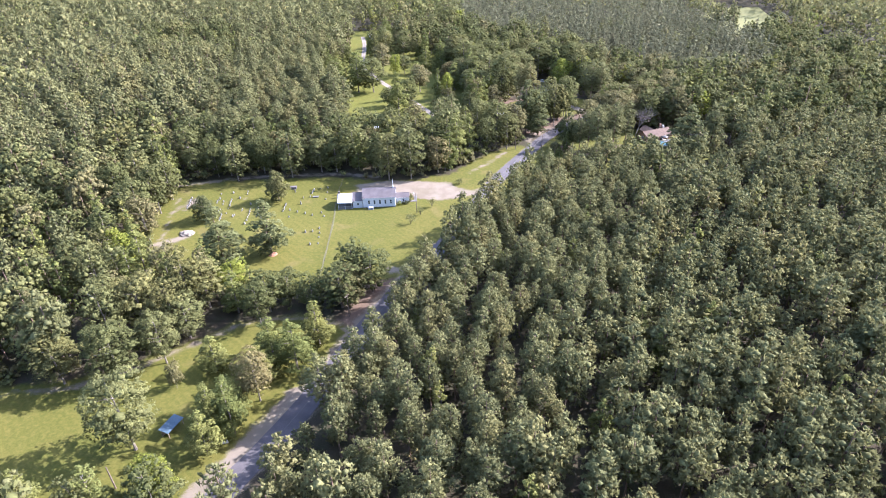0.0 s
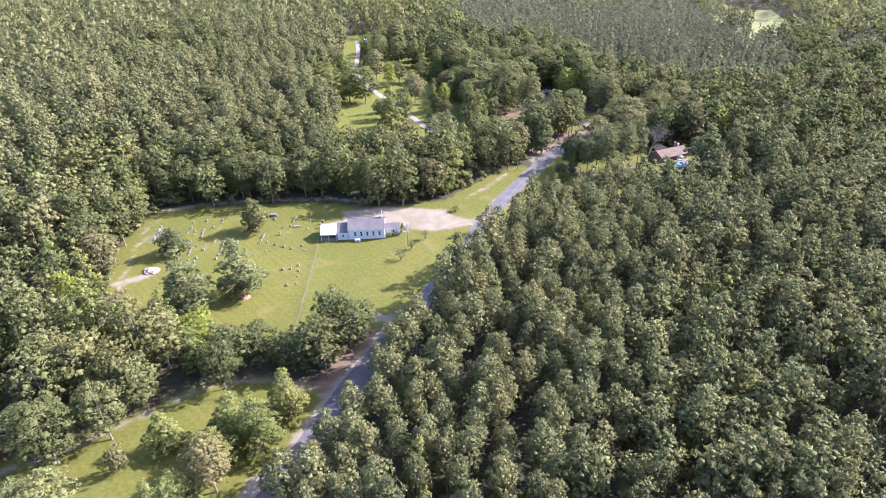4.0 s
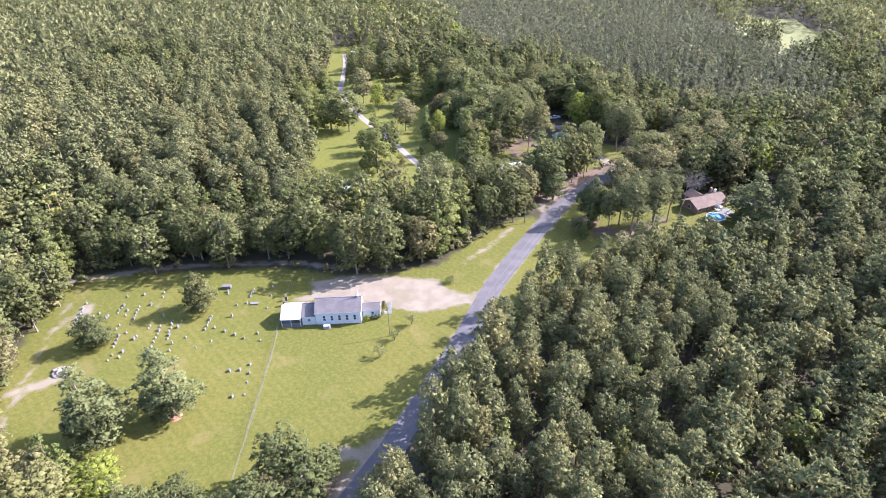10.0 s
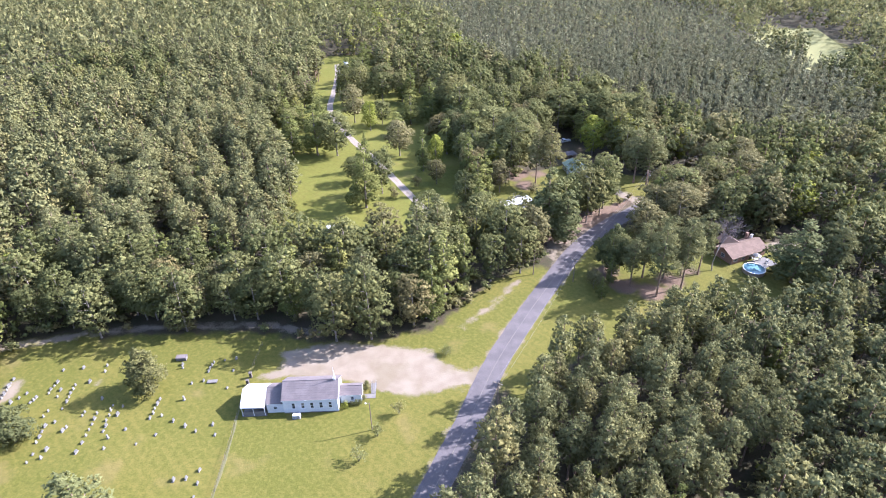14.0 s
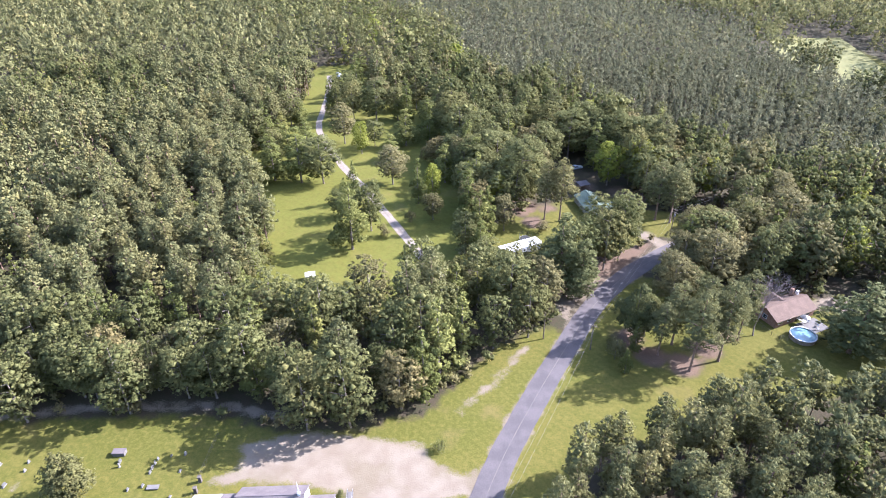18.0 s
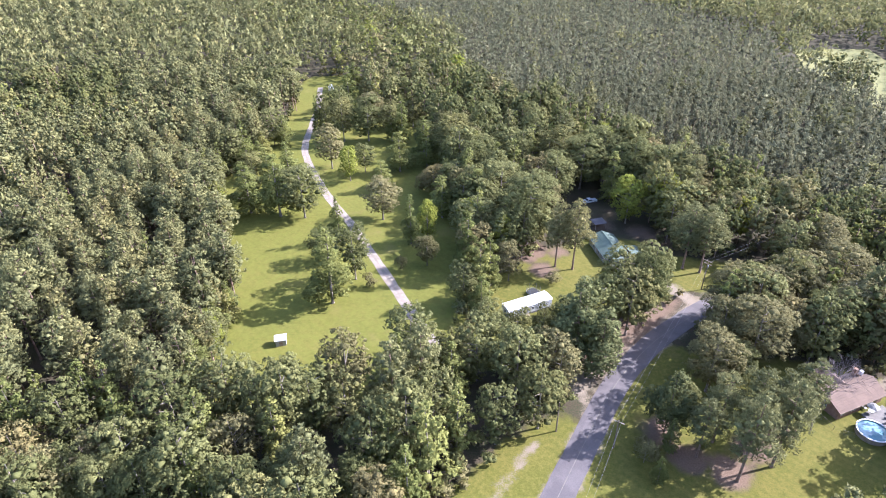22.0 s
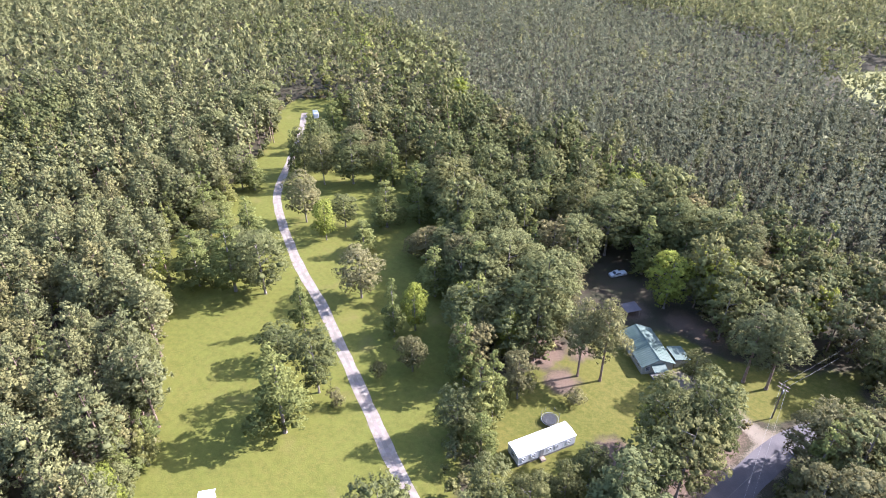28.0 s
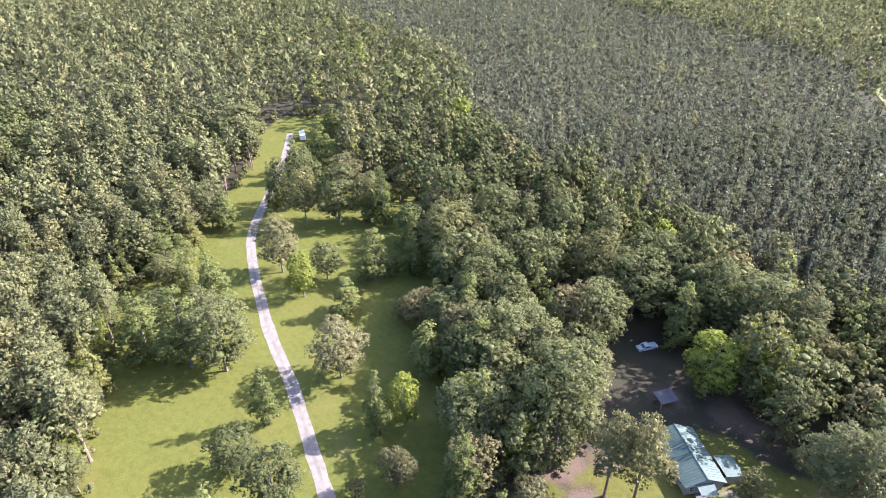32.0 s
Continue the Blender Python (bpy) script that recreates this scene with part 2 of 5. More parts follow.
# ---- mesh helpers ----
def part(name, bm, material, parent=None, label=""):
    """Links a bmesh as one mesh object under a thing or a part."""
    me = bpy.data.meshes.new(name)
    bm.to_mesh(me)
    bm.free()
    me.materials.append(material)
    ob = new(name, me)
    if parent:
        ob.parent = parent
    if label:
        ob["label"] = label
    return ob


def empty(name, m, label="", category="", group="", kind=""):
    ob = new(name)
    ob.empty_display_size = 0.5
    ob.matrix_world = m
    return tagged(ob, label, category, group, kind)


def box(bm, x0, x1, y0, y1, z0, z1, bevel=0.0):
    vs = [bm.verts.new((x, y, z)) for x in (x0, x1) for y in (y0, y1) for z in (z0, z1)]
    fs = [bm.faces.new([vs[i] for i in q]) for q in ((0, 1, 3, 2), (4, 6, 7, 5), (0, 4, 5, 1), (2, 3, 7, 6), (0, 2, 6, 4), (1, 5, 7, 3))]
    if bevel:
        bmesh.ops.bevel(bm, geom=list({e for f in fs for e in f.edges}), offset=bevel, segments=1, affect="EDGES")
    return bm


def new_box(*a, **k):
    return box(bmesh.new(), *a, **k)


def prism(bm, poly, y0, y1):
    """A profile in x and z, drawn out along y."""
    a = [bm.verts.new((x, y0, z)) for x, z in poly]
    b = [bm.verts.new((x, y1, z)) for x, z in poly]
    bm.faces.new(a), bm.faces.new(b[::-1])
    n = len(poly)
    for i in range(n):
        bm.faces.new((a[i], b[i], b[(i + 1) % n], a[(i + 1) % n]))
    bmesh.ops.recalc_face_normals(bm, faces=bm.faces)
    return bm


def tube(bm, points, radii, sides=6):
    """A round bar through points."""
    rings = []
    for i, p in enumerate(points):
        p = Vector(p)
        d = (Vector(points[min(i + 1, len(points) - 1)]) - Vector(points[max(i - 1, 0)])).normalized()
        u = d.orthogonal().normalized()
        w = d.cross(u)
        rings.append([bm.verts.new(p + (u * math.cos(a) + w * math.sin(a)) * radii[i]) for a in (2 * math.pi * k / sides for k in range(sides))])
    for r, s in zip(rings, rings[1:]):
        for k in range(sides):
            bm.faces.new((r[k], r[(k + 1) % sides], s[(k + 1) % sides], s[k]))
    bm.faces.new(rings[0][::-1]), bm.faces.new(rings[-1])
    return bm


def raw_mesh(name, verts, tris, mats, mat_index=None, floats=None):
    """A triangle mesh from arrays, with point attributes."""
    me = bpy.data.meshes.new(name)
    n, k = len(verts), len(tris)
    me.vertices.add(n)
    me.vertices.foreach_set("co", np.asarray(verts, np.float32).ravel())
    me.loops.add(3 * k)
    me.loops.foreach_set("vertex_index", np.asarray(tris, np.int32).ravel())
    me.polygons.add(k)
    me.polygons.foreach_set("loop_start", np.arange(0, 3 * k, 3, dtype=np.int32))
    for m in mats:
        me.materials.append(m)
    if mat_index is not None:
        me.polygons.foreach_set("material_index", np.asarray(mat_index, np.int32))
    for key, values in (floats or {}).items():
        values = np.asarray(values, np.float32)
        if values.ndim == 2:
            me.attributes.new(key, "FLOAT_VECTOR", "POINT").data.foreach_set("vector", values.ravel())
        else:
            me.attributes.new(key, "FLOAT", "POINT").data.foreach_set("value", values)
    me.update(calc_edges=True)
    return me


# ---- plan: clearings, tracks and the road ----
ROAD = [(-100, -24), (-72, 40), (-61, 66), (-52, 86), (-44, 102), (-38, 117), (-31, 137), (-24, 154), (-13, 177), (-2, 204), (6, 226), (15, 245), (25, 264), (34, 280), (45, 294), (56, 304), (68, 313), (84, 319), (104, 322), (130, 322), (165, 318)]
DRIVE = [(-8, 293), (-11, 298), (-15, 305), (-28, 330), (-40, 353), (-53, 375), (-67, 404), (-74, 424), (-77, 449), (-81, 482), (-87, 513)]
LAWN = [(-119, 229), (-92, 236), (-57, 238), (-42, 234), (-28, 234), (-8, 237), (1, 251), (10, 262), (20, 268), (26, 266), (6, 226), (-4, 201), (-13, 177), (-24, 154), (-25, 163), (-36, 160), (-46, 158), (-53, 156), (-62, 157), (-70, 158), (-80, 156), (-96, 159), (-106, 168), (-115, 203)]
VERGE = [(6, 222), (15, 242), (27, 263), (40, 284), (50, 294), (62, 290), (76, 290), (96, 284), (104, 276), (108, 252), (84, 249), (62, 242), (42, 232), (29, 233), (21, 225), (13, 212)]
MEADOW = [(-22, 279), (-34, 271), (-60, 270), (-62, 305), (-67, 319), (-75, 334), (-81, 348), (-88, 366), (-95, 386), (-94, 402), (-90, 418), (-90, 440), (-89, 474), (-98, 505), (-95, 532), (-78, 535), (-64, 505), (-58, 470), (-45, 457), (-26, 459), (-18, 432), (-10, 402), (-4, 380), (-2, 344), (-2, 317), (-6, 288)]
YARD = [(3, 301), (6, 323), (18, 335), (30, 342), (40, 348), (54, 346), (60, 338), (75, 334), (92, 334), (86, 322), (62, 318), (45, 308), (25, 300)]
SHADED = [(28, 345), (25, 368), (27, 390), (46, 388), (56, 366), (62, 350), (54, 342)]
FIELD = [(200, 552), (214, 600), (264, 602), (254, 550), (234, 462), (204, 466)]
FIELD_SMALL = [(228, 434), (243, 453), (272, 450), (262, 414), (222, 412)]
SOUTH_YARD = [(-128, 112), (-105, 113), (-93, 117), (-80, 126), (-65, 138), (-50, 141), (-38, 136), (-37, 131), (-45, 113), (-52, 100), (-57, 92), (-66, 82), (-100, 78), (-135, 84)]
LOT = [(-51, 221), (-46, 225), (-48, 231), (-35, 234), (-22, 233), (-10, 231), (-6, 226), (0, 224), (5, 222), (0, 219), (-6, 218), (-15, 215), (-22, 218), (-31, 221)]
JUNCTION = [(20, 279), (25, 286), (33, 291.5), (41, 298.5), (52, 307), (61, 314), (66, 318), (63, 312), (45, 298), (34, 285), (26, 273)]
TRAILER_YARD = [(1, 285), (20, 283), (27, 292), (27, 303), (1, 303)]
BEHIND_RED = [(97, 283), (99, 294), (110, 294), (114, 283)]
STRAW = [(8, 282), (24, 278), (48, 300), (60, 316), (40, 318), (24, 304)]


def along(points, step=3.0):
    """Smooth points along a line, at even steps."""
    p = np.array(points, float)
    q = np.vstack([2 * p[0] - p[1], p, 2 * p[-1] - p[-2]])
    res = []
    for i in range(1, len(q) - 2):
        n = max(2, int(np.linalg.norm(q[i + 1] - q[i]) / step))
        for k in range(n):
            t = k / n
            res.append(0.5 * (2 * q[i] + (q[i + 1] - q[i - 1]) * t + (2 * q[i - 1] - 5 * q[i] + 4 * q[i + 1] - q[i + 2]) * t * t + (3 * q[i] - q[i - 1] - 3 * q[i + 1] + q[i + 2]) * t ** 3))
    return np.array(res + [p[-1]])


def line_dist(xy, line):
    best = np.full(len(xy), 1e9)
    for a, b in zip(line[:-1], line[1:]):
        d = b - a
        t = np.clip(((xy - a) @ d) / (d @ d), 0, 1)
        best = np.minimum(best, np.linalg.norm(xy - a - t[:, None] * d, axis=1))
    return best


def poly_dist(xy, poly):
    """Signed distance: positive inside."""
    p = np.array(poly, float)
    dist = line_dist(xy, np.vstack([p, p[:1]]))
    inside = np.zeros(len(xy), bool)
    for a, b in zip(p, np.roll(p, -1, 0)):
        cross = (a[1] > xy[:, 1]) != (b[1] > xy[:, 1])
        with np.errstate(divide="ignore", invalid="ignore"):
            inside ^= cross & (xy[:, 0] < (b[0] - a[0]) * (xy[:, 1] - a[1]) / (b[1] - a[1]) + a[0])
    return np.where(inside, dist, -dist)


ROAD_LINE, DRIVE_LINE = along(ROAD), along(DRIVE)
SIDE_TRACK = along([(-30, 135), (-38, 139), (-50, 143), (-65, 140), (-80, 128), (-92, 119), (-105, 114), (-125, 112), (-150, 112)])
SAND_ROAD = along([(64, 310), (60, 316), (55, 323), (50, 331)])
BACK_TRACK = along([(-140, 226), (-119, 232), (-92, 239), (-57, 241), (-40, 238)])
GRAVE_PATH = along([(-101, 190), (-104, 187), (-110, 184)])
EDGE_TRACK = along([(-104, 166), (-110, 190), (-117, 222)])
WORN_EDGE = along([(-2, 241), (4, 248), (10, 256), (14, 262)])
LITTER = [(52, 257, 4.5), (45, 260, 4), (59, 263, 4), (41, 267, 4), (66, 268, 2.5), (30, 308, 4), (36, 304, 5), (22, 328, 4), (18, 338, 6), (28, 338, 3), (43.7, 304, 4.5), (46.5, 303, 3.5), (23, 290, 4), (56, 352, 4), (61, 347, 3.5), (44, 356, 3.5)]
GRASS_AREAS = (LAWN, VERGE, MEADOW, YARD, FIELD, FIELD_SMALL, SOUTH_YARD, TRAILER_YARD)


def cover(xy):
    """Signed distances to grass, bare earth and pine straw."""
    grass = np.max([poly_dist(xy, a) for a in GRASS_AREAS] + [poly_dist(xy, LAWN) + np.where(xy[:, 0] > -20, 2.5, np.where(xy[:, 0] < -98, 4.5, 0.5)), poly_dist(xy, MEADOW) + 3.5, poly_dist(xy, SOUTH_YARD) + 3.5, poly_dist(xy, VERGE) + 1.0], axis=0)
    shoulder = np.where(xy[:, 1] < 116, 3.9, 1.6) - line_dist(xy, ROAD_LINE - (2.6, -1.0))
    shoulder = np.where(xy[:, 1] > 172, -9.0, shoulder)
    thin = 3.9 - line_dist(xy, ROAD_LINE)
    dirt = np.max([poly_dist(xy, LOT), poly_dist(xy, JUNCTION) - 1.4, shoulder, thin - 1.1, 0.5 - line_dist(xy, SIDE_TRACK), 2.2 - line_dist(xy, SAND_ROAD), 1.0 - line_dist(xy, BACK_TRACK), 1.6 - line_dist(xy, GRAVE_PATH), 0.5 - line_dist(xy, EDGE_TRACK), 2.0 - np.hypot((xy[:, 0] + 25) * 0.6, xy[:, 1] - 167), 0.4 - line_dist(xy, DRIVE_LINE),
                   0.6 - line_dist(xy, WORN_EDGE), 2.2 - np.hypot(xy[:, 0] + 110, (xy[:, 1] - 214.5) * 0.5), 0.8 - np.hypot(xy[:, 0] + 89.9, xy[:, 1] - 218.8), 4.0 - np.hypot((xy[:, 0] - 101) * 0.6, xy[:, 1] - 282)], axis=0)
    straw = np.max([poly_dist(xy, STRAW), 5.5 - line_dist(xy, ROAD_LINE - (3, -1)) - np.where(xy[:, 1] > 172, 12, 0), 5 - np.hypot(xy[:, 0] - 40, xy[:, 1] - 262), 4 - np.hypot(xy[:, 0] - 50, xy[:, 1] - 258)], axis=0)
    for x, y, r in LITTER:
        d = r - np.hypot(xy[:, 0] - x, xy[:, 1] - y)
        grass, straw = np.minimum(grass, -d), np.maximum(straw, d)
    return grass, dirt, straw


def steps(a, b, fine, reach):
    """Grid lines: even between a and b, then ever wider out to reach."""
    inner = list(np.arange(a, b + 0.01, fine))
    lo, hi, s = [], [], fine
    x0, x1 = a, b
    while x1 < reach:
        s *= 1.35
        x0, x1 = x0 - s, x1 + s
        lo.append(x0), hi.append(x1)
    return np.array(lo[::-1] + inner + hi)


gx, gy = steps(-150, 130, 2.0, 4000), steps(70, 545, 2.0, 4000)
xx, yy = np.meshgrid(gx, gy)
flat = np.column_stack([xx.ravel(), yy.ravel()])
gd, dd, sd = cover(flat)
w, h = len(gx), len(gy)
idx = np.arange(w * h).reshape(h, w)
a, b, c, d = idx[:-1, :-1].ravel(), idx[:-1, 1:].ravel(), idx[1:, 1:].ravel(), idx[1:, :-1].ravel()
ground_me = raw_mesh("ground", np.column_stack([flat, np.zeros(len(flat))]), np.vstack([np.column_stack([a, b, c]), np.column_stack([a, c, d])]), [M["ground"]], None,
                     {"grass_d": np.clip(gd, -8, 8), "dirt_d": np.clip(dd, -8, 8), "straw_d": np.clip(sd, -8, 8), "meadow_d": np.clip(poly_dist(flat, MEADOW) + 3, -8, 8)})
ground = tagged(new("ground", ground_me), "grass, bare earth and leaf litter on level ground", "ground", "", "structure")


def strip(name, line, left, right, z, material, thick=0.04, wobble=0.0):
    """A raised band along a line, from left to right of it."""
    bm = bmesh.new()
    rows = []
    rng = random.Random(5)
    for i, p in enumerate(line):
        d = line[min(i + 1, len(line) - 1)] - line[max(i - 1, 0)]
        n = np.array([-d[1], d[0]]) / np.linalg.norm(d)
        l, r = p + n * (left + rng.uniform(-wobble, wobble)), p + n * (right + rng.uniform(-wobble, wobble))
        rows.append([bm.verts.new((*l, z - thick)), bm.verts.new((*l, z)), bm.verts.new((*r, z)), bm.verts.new((*r, z - thick))])
    for r, s in zip(rows, rows[1:]):
        for k in range(3):
            bm.faces.new((r[k], r[k + 1], s[k + 1], s[k]))
    bmesh.ops.recalc_face_normals(bm, faces=bm.faces)
    return part(name, bm, material)


bm = bmesh.new()
rims = [[bm.verts.new((x, y, z)) for x, y in FIELD] for z in (0.3, -0.1)]
for k in range(len(FIELD)):
    bm.faces.new((rims[0][k - 1], rims[1][k - 1], rims[1][k], rims[0][k]))
bmesh.ops.triangulate(bm, faces=[bm.faces.new(rims[0])])
bmesh.ops.recalc_face_normals(bm, faces=bm.faces)
tagged(part("hay_field", bm, M["hay"]), "pale yellow-green mown hay field beyond the woods", "field", "", "structure")
road = tagged(strip("road", ROAD_LINE, 2.95, -2.95, 0.06, M["asphalt"], 0.07, 0.12), "worn grey two-lane asphalt country road", "road", "", "structure")
centre = strip("centre_line", ROAD_LINE, 0.07, -0.07, 0.064, M["line"], 0.003)
centre.parent = road
drive = tagged(strip("gravel_drive", DRIVE_LINE, 1.5, -1.5, 0.03, M["gravel"], 0.05, 0.15), "pale gravel drive curving through the meadow", "drive", "", "structure")
mid_strip = strip("middle_strip", DRIVE_LINE, 0.4, -0.35, 0.04, M["gravel_mid"], 0.02, 0.12)
mid_strip.parent = drive


# ---- trees ----
def envelope(kind, rng, lod=1.0):
    """Boughs (centre, radius, flatness) that make up a crown, and the tree's height."""
    lobes = []
    grow = lod ** -0.33
    if kind == "pine":
        h, z0, rmax, n = 19.0, 6.0, 3.6, max(5, int(24 * lod))
        for i in range(n):
            f = (i + 0.5) / n
            r = rmax * math.sqrt(max(0.04, 1 - f ** 2.1)) * (0.5 + 0.5 * min(1, f * 3.2))
            ang = i * 2.4 + rng.uniform(-0.5, 0.5)
            off = r * rng.uniform(0.3, 0.85)
            lobes.append((off * math.cos(ang), off * math.sin(ang), z0 + (h - z0 - 0.9) * f + rng.uniform(-0.3, 0.3), max(0.8, grow * r * rng.uniform(0.4, 0.58)), 0.78))
        lobes.append((0, 0, h - 0.9, 0.75, 1.1))
    elif kind == "young_pine":
        h, z0, rmax, n = 13.0, 2.0, 1.9, max(5, int(11 * lod))
        for i in range(n):
            f = (i + 0.5) / n
            r = rmax * (1 - f) ** 0.62 * (0.7 + 0.3 * min(1, f * 3))
            ang = i * 2.4 + rng.uniform(-0.5, 0.5)
            off = r * rng.uniform(0.15, 0.6)
            lobes.append((off * math.cos(ang), off * math.sin(ang), z0 + (h - z0 - 0.6) * f, max(0.42, grow * r * rng.uniform(0.42, 0.62)), 1.15))
        lobes.append((0, 0, h - 0.7, 0.36, 1.9))
    elif kind == "oak":
        h, n = 18.0, max(6, int(32 * lod))
        for i in range(n):
            u = 1 - 2 * (i + 0.5) / n
            ang = i * 2.4 + rng.uniform(-0.5, 0.5)
            s = math.sqrt(1 - u * u)
            k = rng.uniform(0.66, 1.04)
            lobes.append((3.9 * s * k * math.cos(ang), 3.9 * s * k * math.sin(ang), 9.6 + 7.0 * u * k, grow * rng.uniform(1.1, 1.9), 0.92))
    elif kind in ("gum", "cedar"):
        h, n = (18.0, 22) if kind == "gum" else (10.0, 18)
        n = max(5, int(n * lod))
        rm = 3.2 if kind == "gum" else 3.0
        for i in range(n):
            f = (i + 0.5) / n
            z = h * (0.07 + 0.88 * f)
            r = rm * (min(1.0, 0.62 + 1.5 * f) * (1 - f) ** 0.55 * 1.12 if kind == "gum" else math.sin(math.pi * (0.17 + 0.79 * f)) ** 0.8)
            ang = i * 2.4 + rng.uniform(-0.5, 0.5)
            off = r * rng.uniform(0.35, 0.95)
            lobes.append((off * math.cos(ang), off * math.sin(ang), z, max(0.55, grow * r * rng.uniform(0.34, 0.56)), 1.0))
        lobes.append((0, 0, h - 0.7, 0.6, 1.3))
    else:
        h, n = 4.0, max(4, int(9 * lod))
        for i in range(n):
            ang = i * 2.4
            off = rng.uniform(0.2, 1.2)
            lobes.append((off * math.cos(ang), off * math.sin(ang), rng.uniform(0.8, 3.0), rng.uniform(0.7, 1.1), 0.9))
    return np.array(lobes), h


OCTA_V = np.array([(1, 0, 0), (0, 1, 0), (-1, 0, 0), (0, -1, 0), (0, 0, 1), (0, 0, -1)], float)
OCTA_F = np.array([(0, 1, 4), (1, 2, 4), (2, 3, 4), (3, 0, 4), (1, 0, 5), (2, 1, 5), (3, 2, 5), (0, 3, 5)])
SPRAY = {"pine": 0.46, "young_pine": 0.4, "oak": 0.5, "gum": 0.45, "cedar": 0.55, "bush": 0.4}


def crown_arrays(kind, leaves, size, seed, core=0.6, lod=1.0):
    """A crown: leafy sprays set on its boughs, and the twiggy heart of each bough."""
    rng, nr = random.Random(seed), np.random.default_rng(seed)
    lobes, h = envelope(kind, rng, lod)
    c, r, sq = lobes[:, :3], lobes[:, 3], lobes[:, 4]
    bough = nr.random(len(lobes))
    per = max(3, int(9 * lod))
    need = max(8, leaves // per)
    pts, dirs, which = [], [], []
    prob = r ** 2 / (r ** 2).sum()
    while need > 0:
        k = nr.choice(len(r), need * 3, p=prob)
        d = nr.normal(size=(len(k), 3))
        d /= np.linalg.norm(d, axis=1)[:, None]
        d[:, 2] = np.where(d[:, 2] < -0.45, -d[:, 2], d[:, 2])
        p = c[k] + d * (r[k] * nr.uniform(0.84, 1.05, len(k)))[:, None] * np.column_stack([np.ones(len(k)), np.ones(len(k)), sq[k]])
        deep = np.min(np.linalg.norm(p[:, None] - c[None], axis=2) / r[None] + 10.0 * (np.arange(len(r))[None] == k[:, None]), axis=1)
        ok = np.where(deep > 0.8)[0][:need]
        pts.append(p[ok]), dirs.append(d[ok]), which.append(k[ok])
        need -= len(ok)
    sp, sd_, sk = np.vstack(pts), np.vstack(dirs), np.concatenate(which)
    rs = SPRAY[kind] * lod ** -0.3 * nr.uniform(0.7, 1.3, len(sp))
    tone = 0.55 * bough[sk] + 0.45 * nr.random(len(sp))
    # leaves round each spray
    k = np.repeat(np.arange(len(sp)), per)
    d = nr.normal(size=(len(k), 3)) + sd_[k] * 0.55 + (0, 0, 0.25)
    d /= np.linalg.norm(d, axis=1)[:, None]
    p = sp[k] + d * (rs[k] * nr.uniform(0.45, 1.1, len(k)))[:, None] * (1, 1, 0.8)
    n = d * 0.7 + nr.normal(size=d.shape) * 0.5
    n /= np.linalg.norm(n, axis=1)[:, None]
    u = np.cross(n, nr.normal(size=n.shape))
    long, thin = 1.0, 1.0
    if "pine" in kind:
        u = d + (0, 0, 0.5) + nr.normal(size=d.shape) * 0.35
        long, thin = 1.25, 0.76
        n = np.cross(u, nr.normal(size=d.shape))
    u /= np.linalg.norm(u, axis=1)[:, None]
    v = np.cross(n, u)
    v /= np.linalg.norm(v, axis=1)[:, None] + 1e-9
    s = size * nr.uniform(0.6, 1.35, len(p))
    ang = np.array([0, 2.1, 4.2])[None] + nr.uniform(-0.5, 0.5, (len(p), 3))
    rad = s[:, None] * nr.uniform(0.65, 1.3, (len(p), 3))
    tri = p[:, None] + u[:, None] * (np.cos(ang) * rad * long)[..., None] + v[:, None] * (np.sin(ang) * rad * thin)[..., None]
    verts = [tri.reshape(-1, 3)]
    tris = [np.arange(3 * len(p)).reshape(-1, 3)]
    cl = [np.repeat(tone[k], 3)]
    away = (p - (0, 0, 0.5 * h)) * ((1, 1, 0.3) if kind in ("pine", "young_pine", "gum") else (1, 1, 0.75)) + (0, 0, 0.8)
    away /= np.linalg.norm(away, axis=1)[:, None] + 1e-6
    face = d * 0.4 + sd_[k] * 0.35 + away * 0.65 + nr.normal(size=d.shape) * 0.1
    out = [np.repeat(face / np.linalg.norm(face, axis=1)[:, None], 3, axis=0)]
    base = 3 * len(p)
    for i in range(len(r) if core else 0):
        verts.append(c[i] + OCTA_V * r[i] * core * nr.uniform(0.75, 1.12, (6, 1)) * (1, 1, sq[i]))
        tris.append(OCTA_F + base)
        cl.append(np.full(6, 0.3))
        out.append(OCTA_V)
        base += 6
    return np.vstack(verts), np.vstack(tris), np.concatenate(cl), h, lobes, np.vstack(out)


def trunk_bm(kind, h, lobes, seed, limbs=6):
    """A tapered trunk with limbs into the crown."""
    rng = random.Random(seed)
    bm = bmesh.new()
    r0 = 0.0115 * h
    lean = (rng.uniform(-0.3, 0.3), rng.uniform(-0.3, 0.3))
    top = 0.9 * h
    pts = [(lean[0] * f * f, lean[1] * f * f, -0.2 + top * f) for f in (0, 0.06, 0.3, 0.6, 1)]
    tube(bm, pts, [r0 * 1.5, r0, r0 * 0.85, r0 * 0.6, 0.04], 7)
    for i in range(limbs):
        x, y, z, r, _ = lobes[(i * 5 + seed) % len(lobes)]
        z1 = max(h * 0.12, z - max(0.6, 0.5 * math.hypot(x, y)))
        tube(bm, [(0, 0, z1), (x * 0.5, y * 0.5, (z1 + z) / 2 + 0.1), (x, y, z)], [r0 * 0.45, r0 * 0.3, 0.03], 4)
    return bm


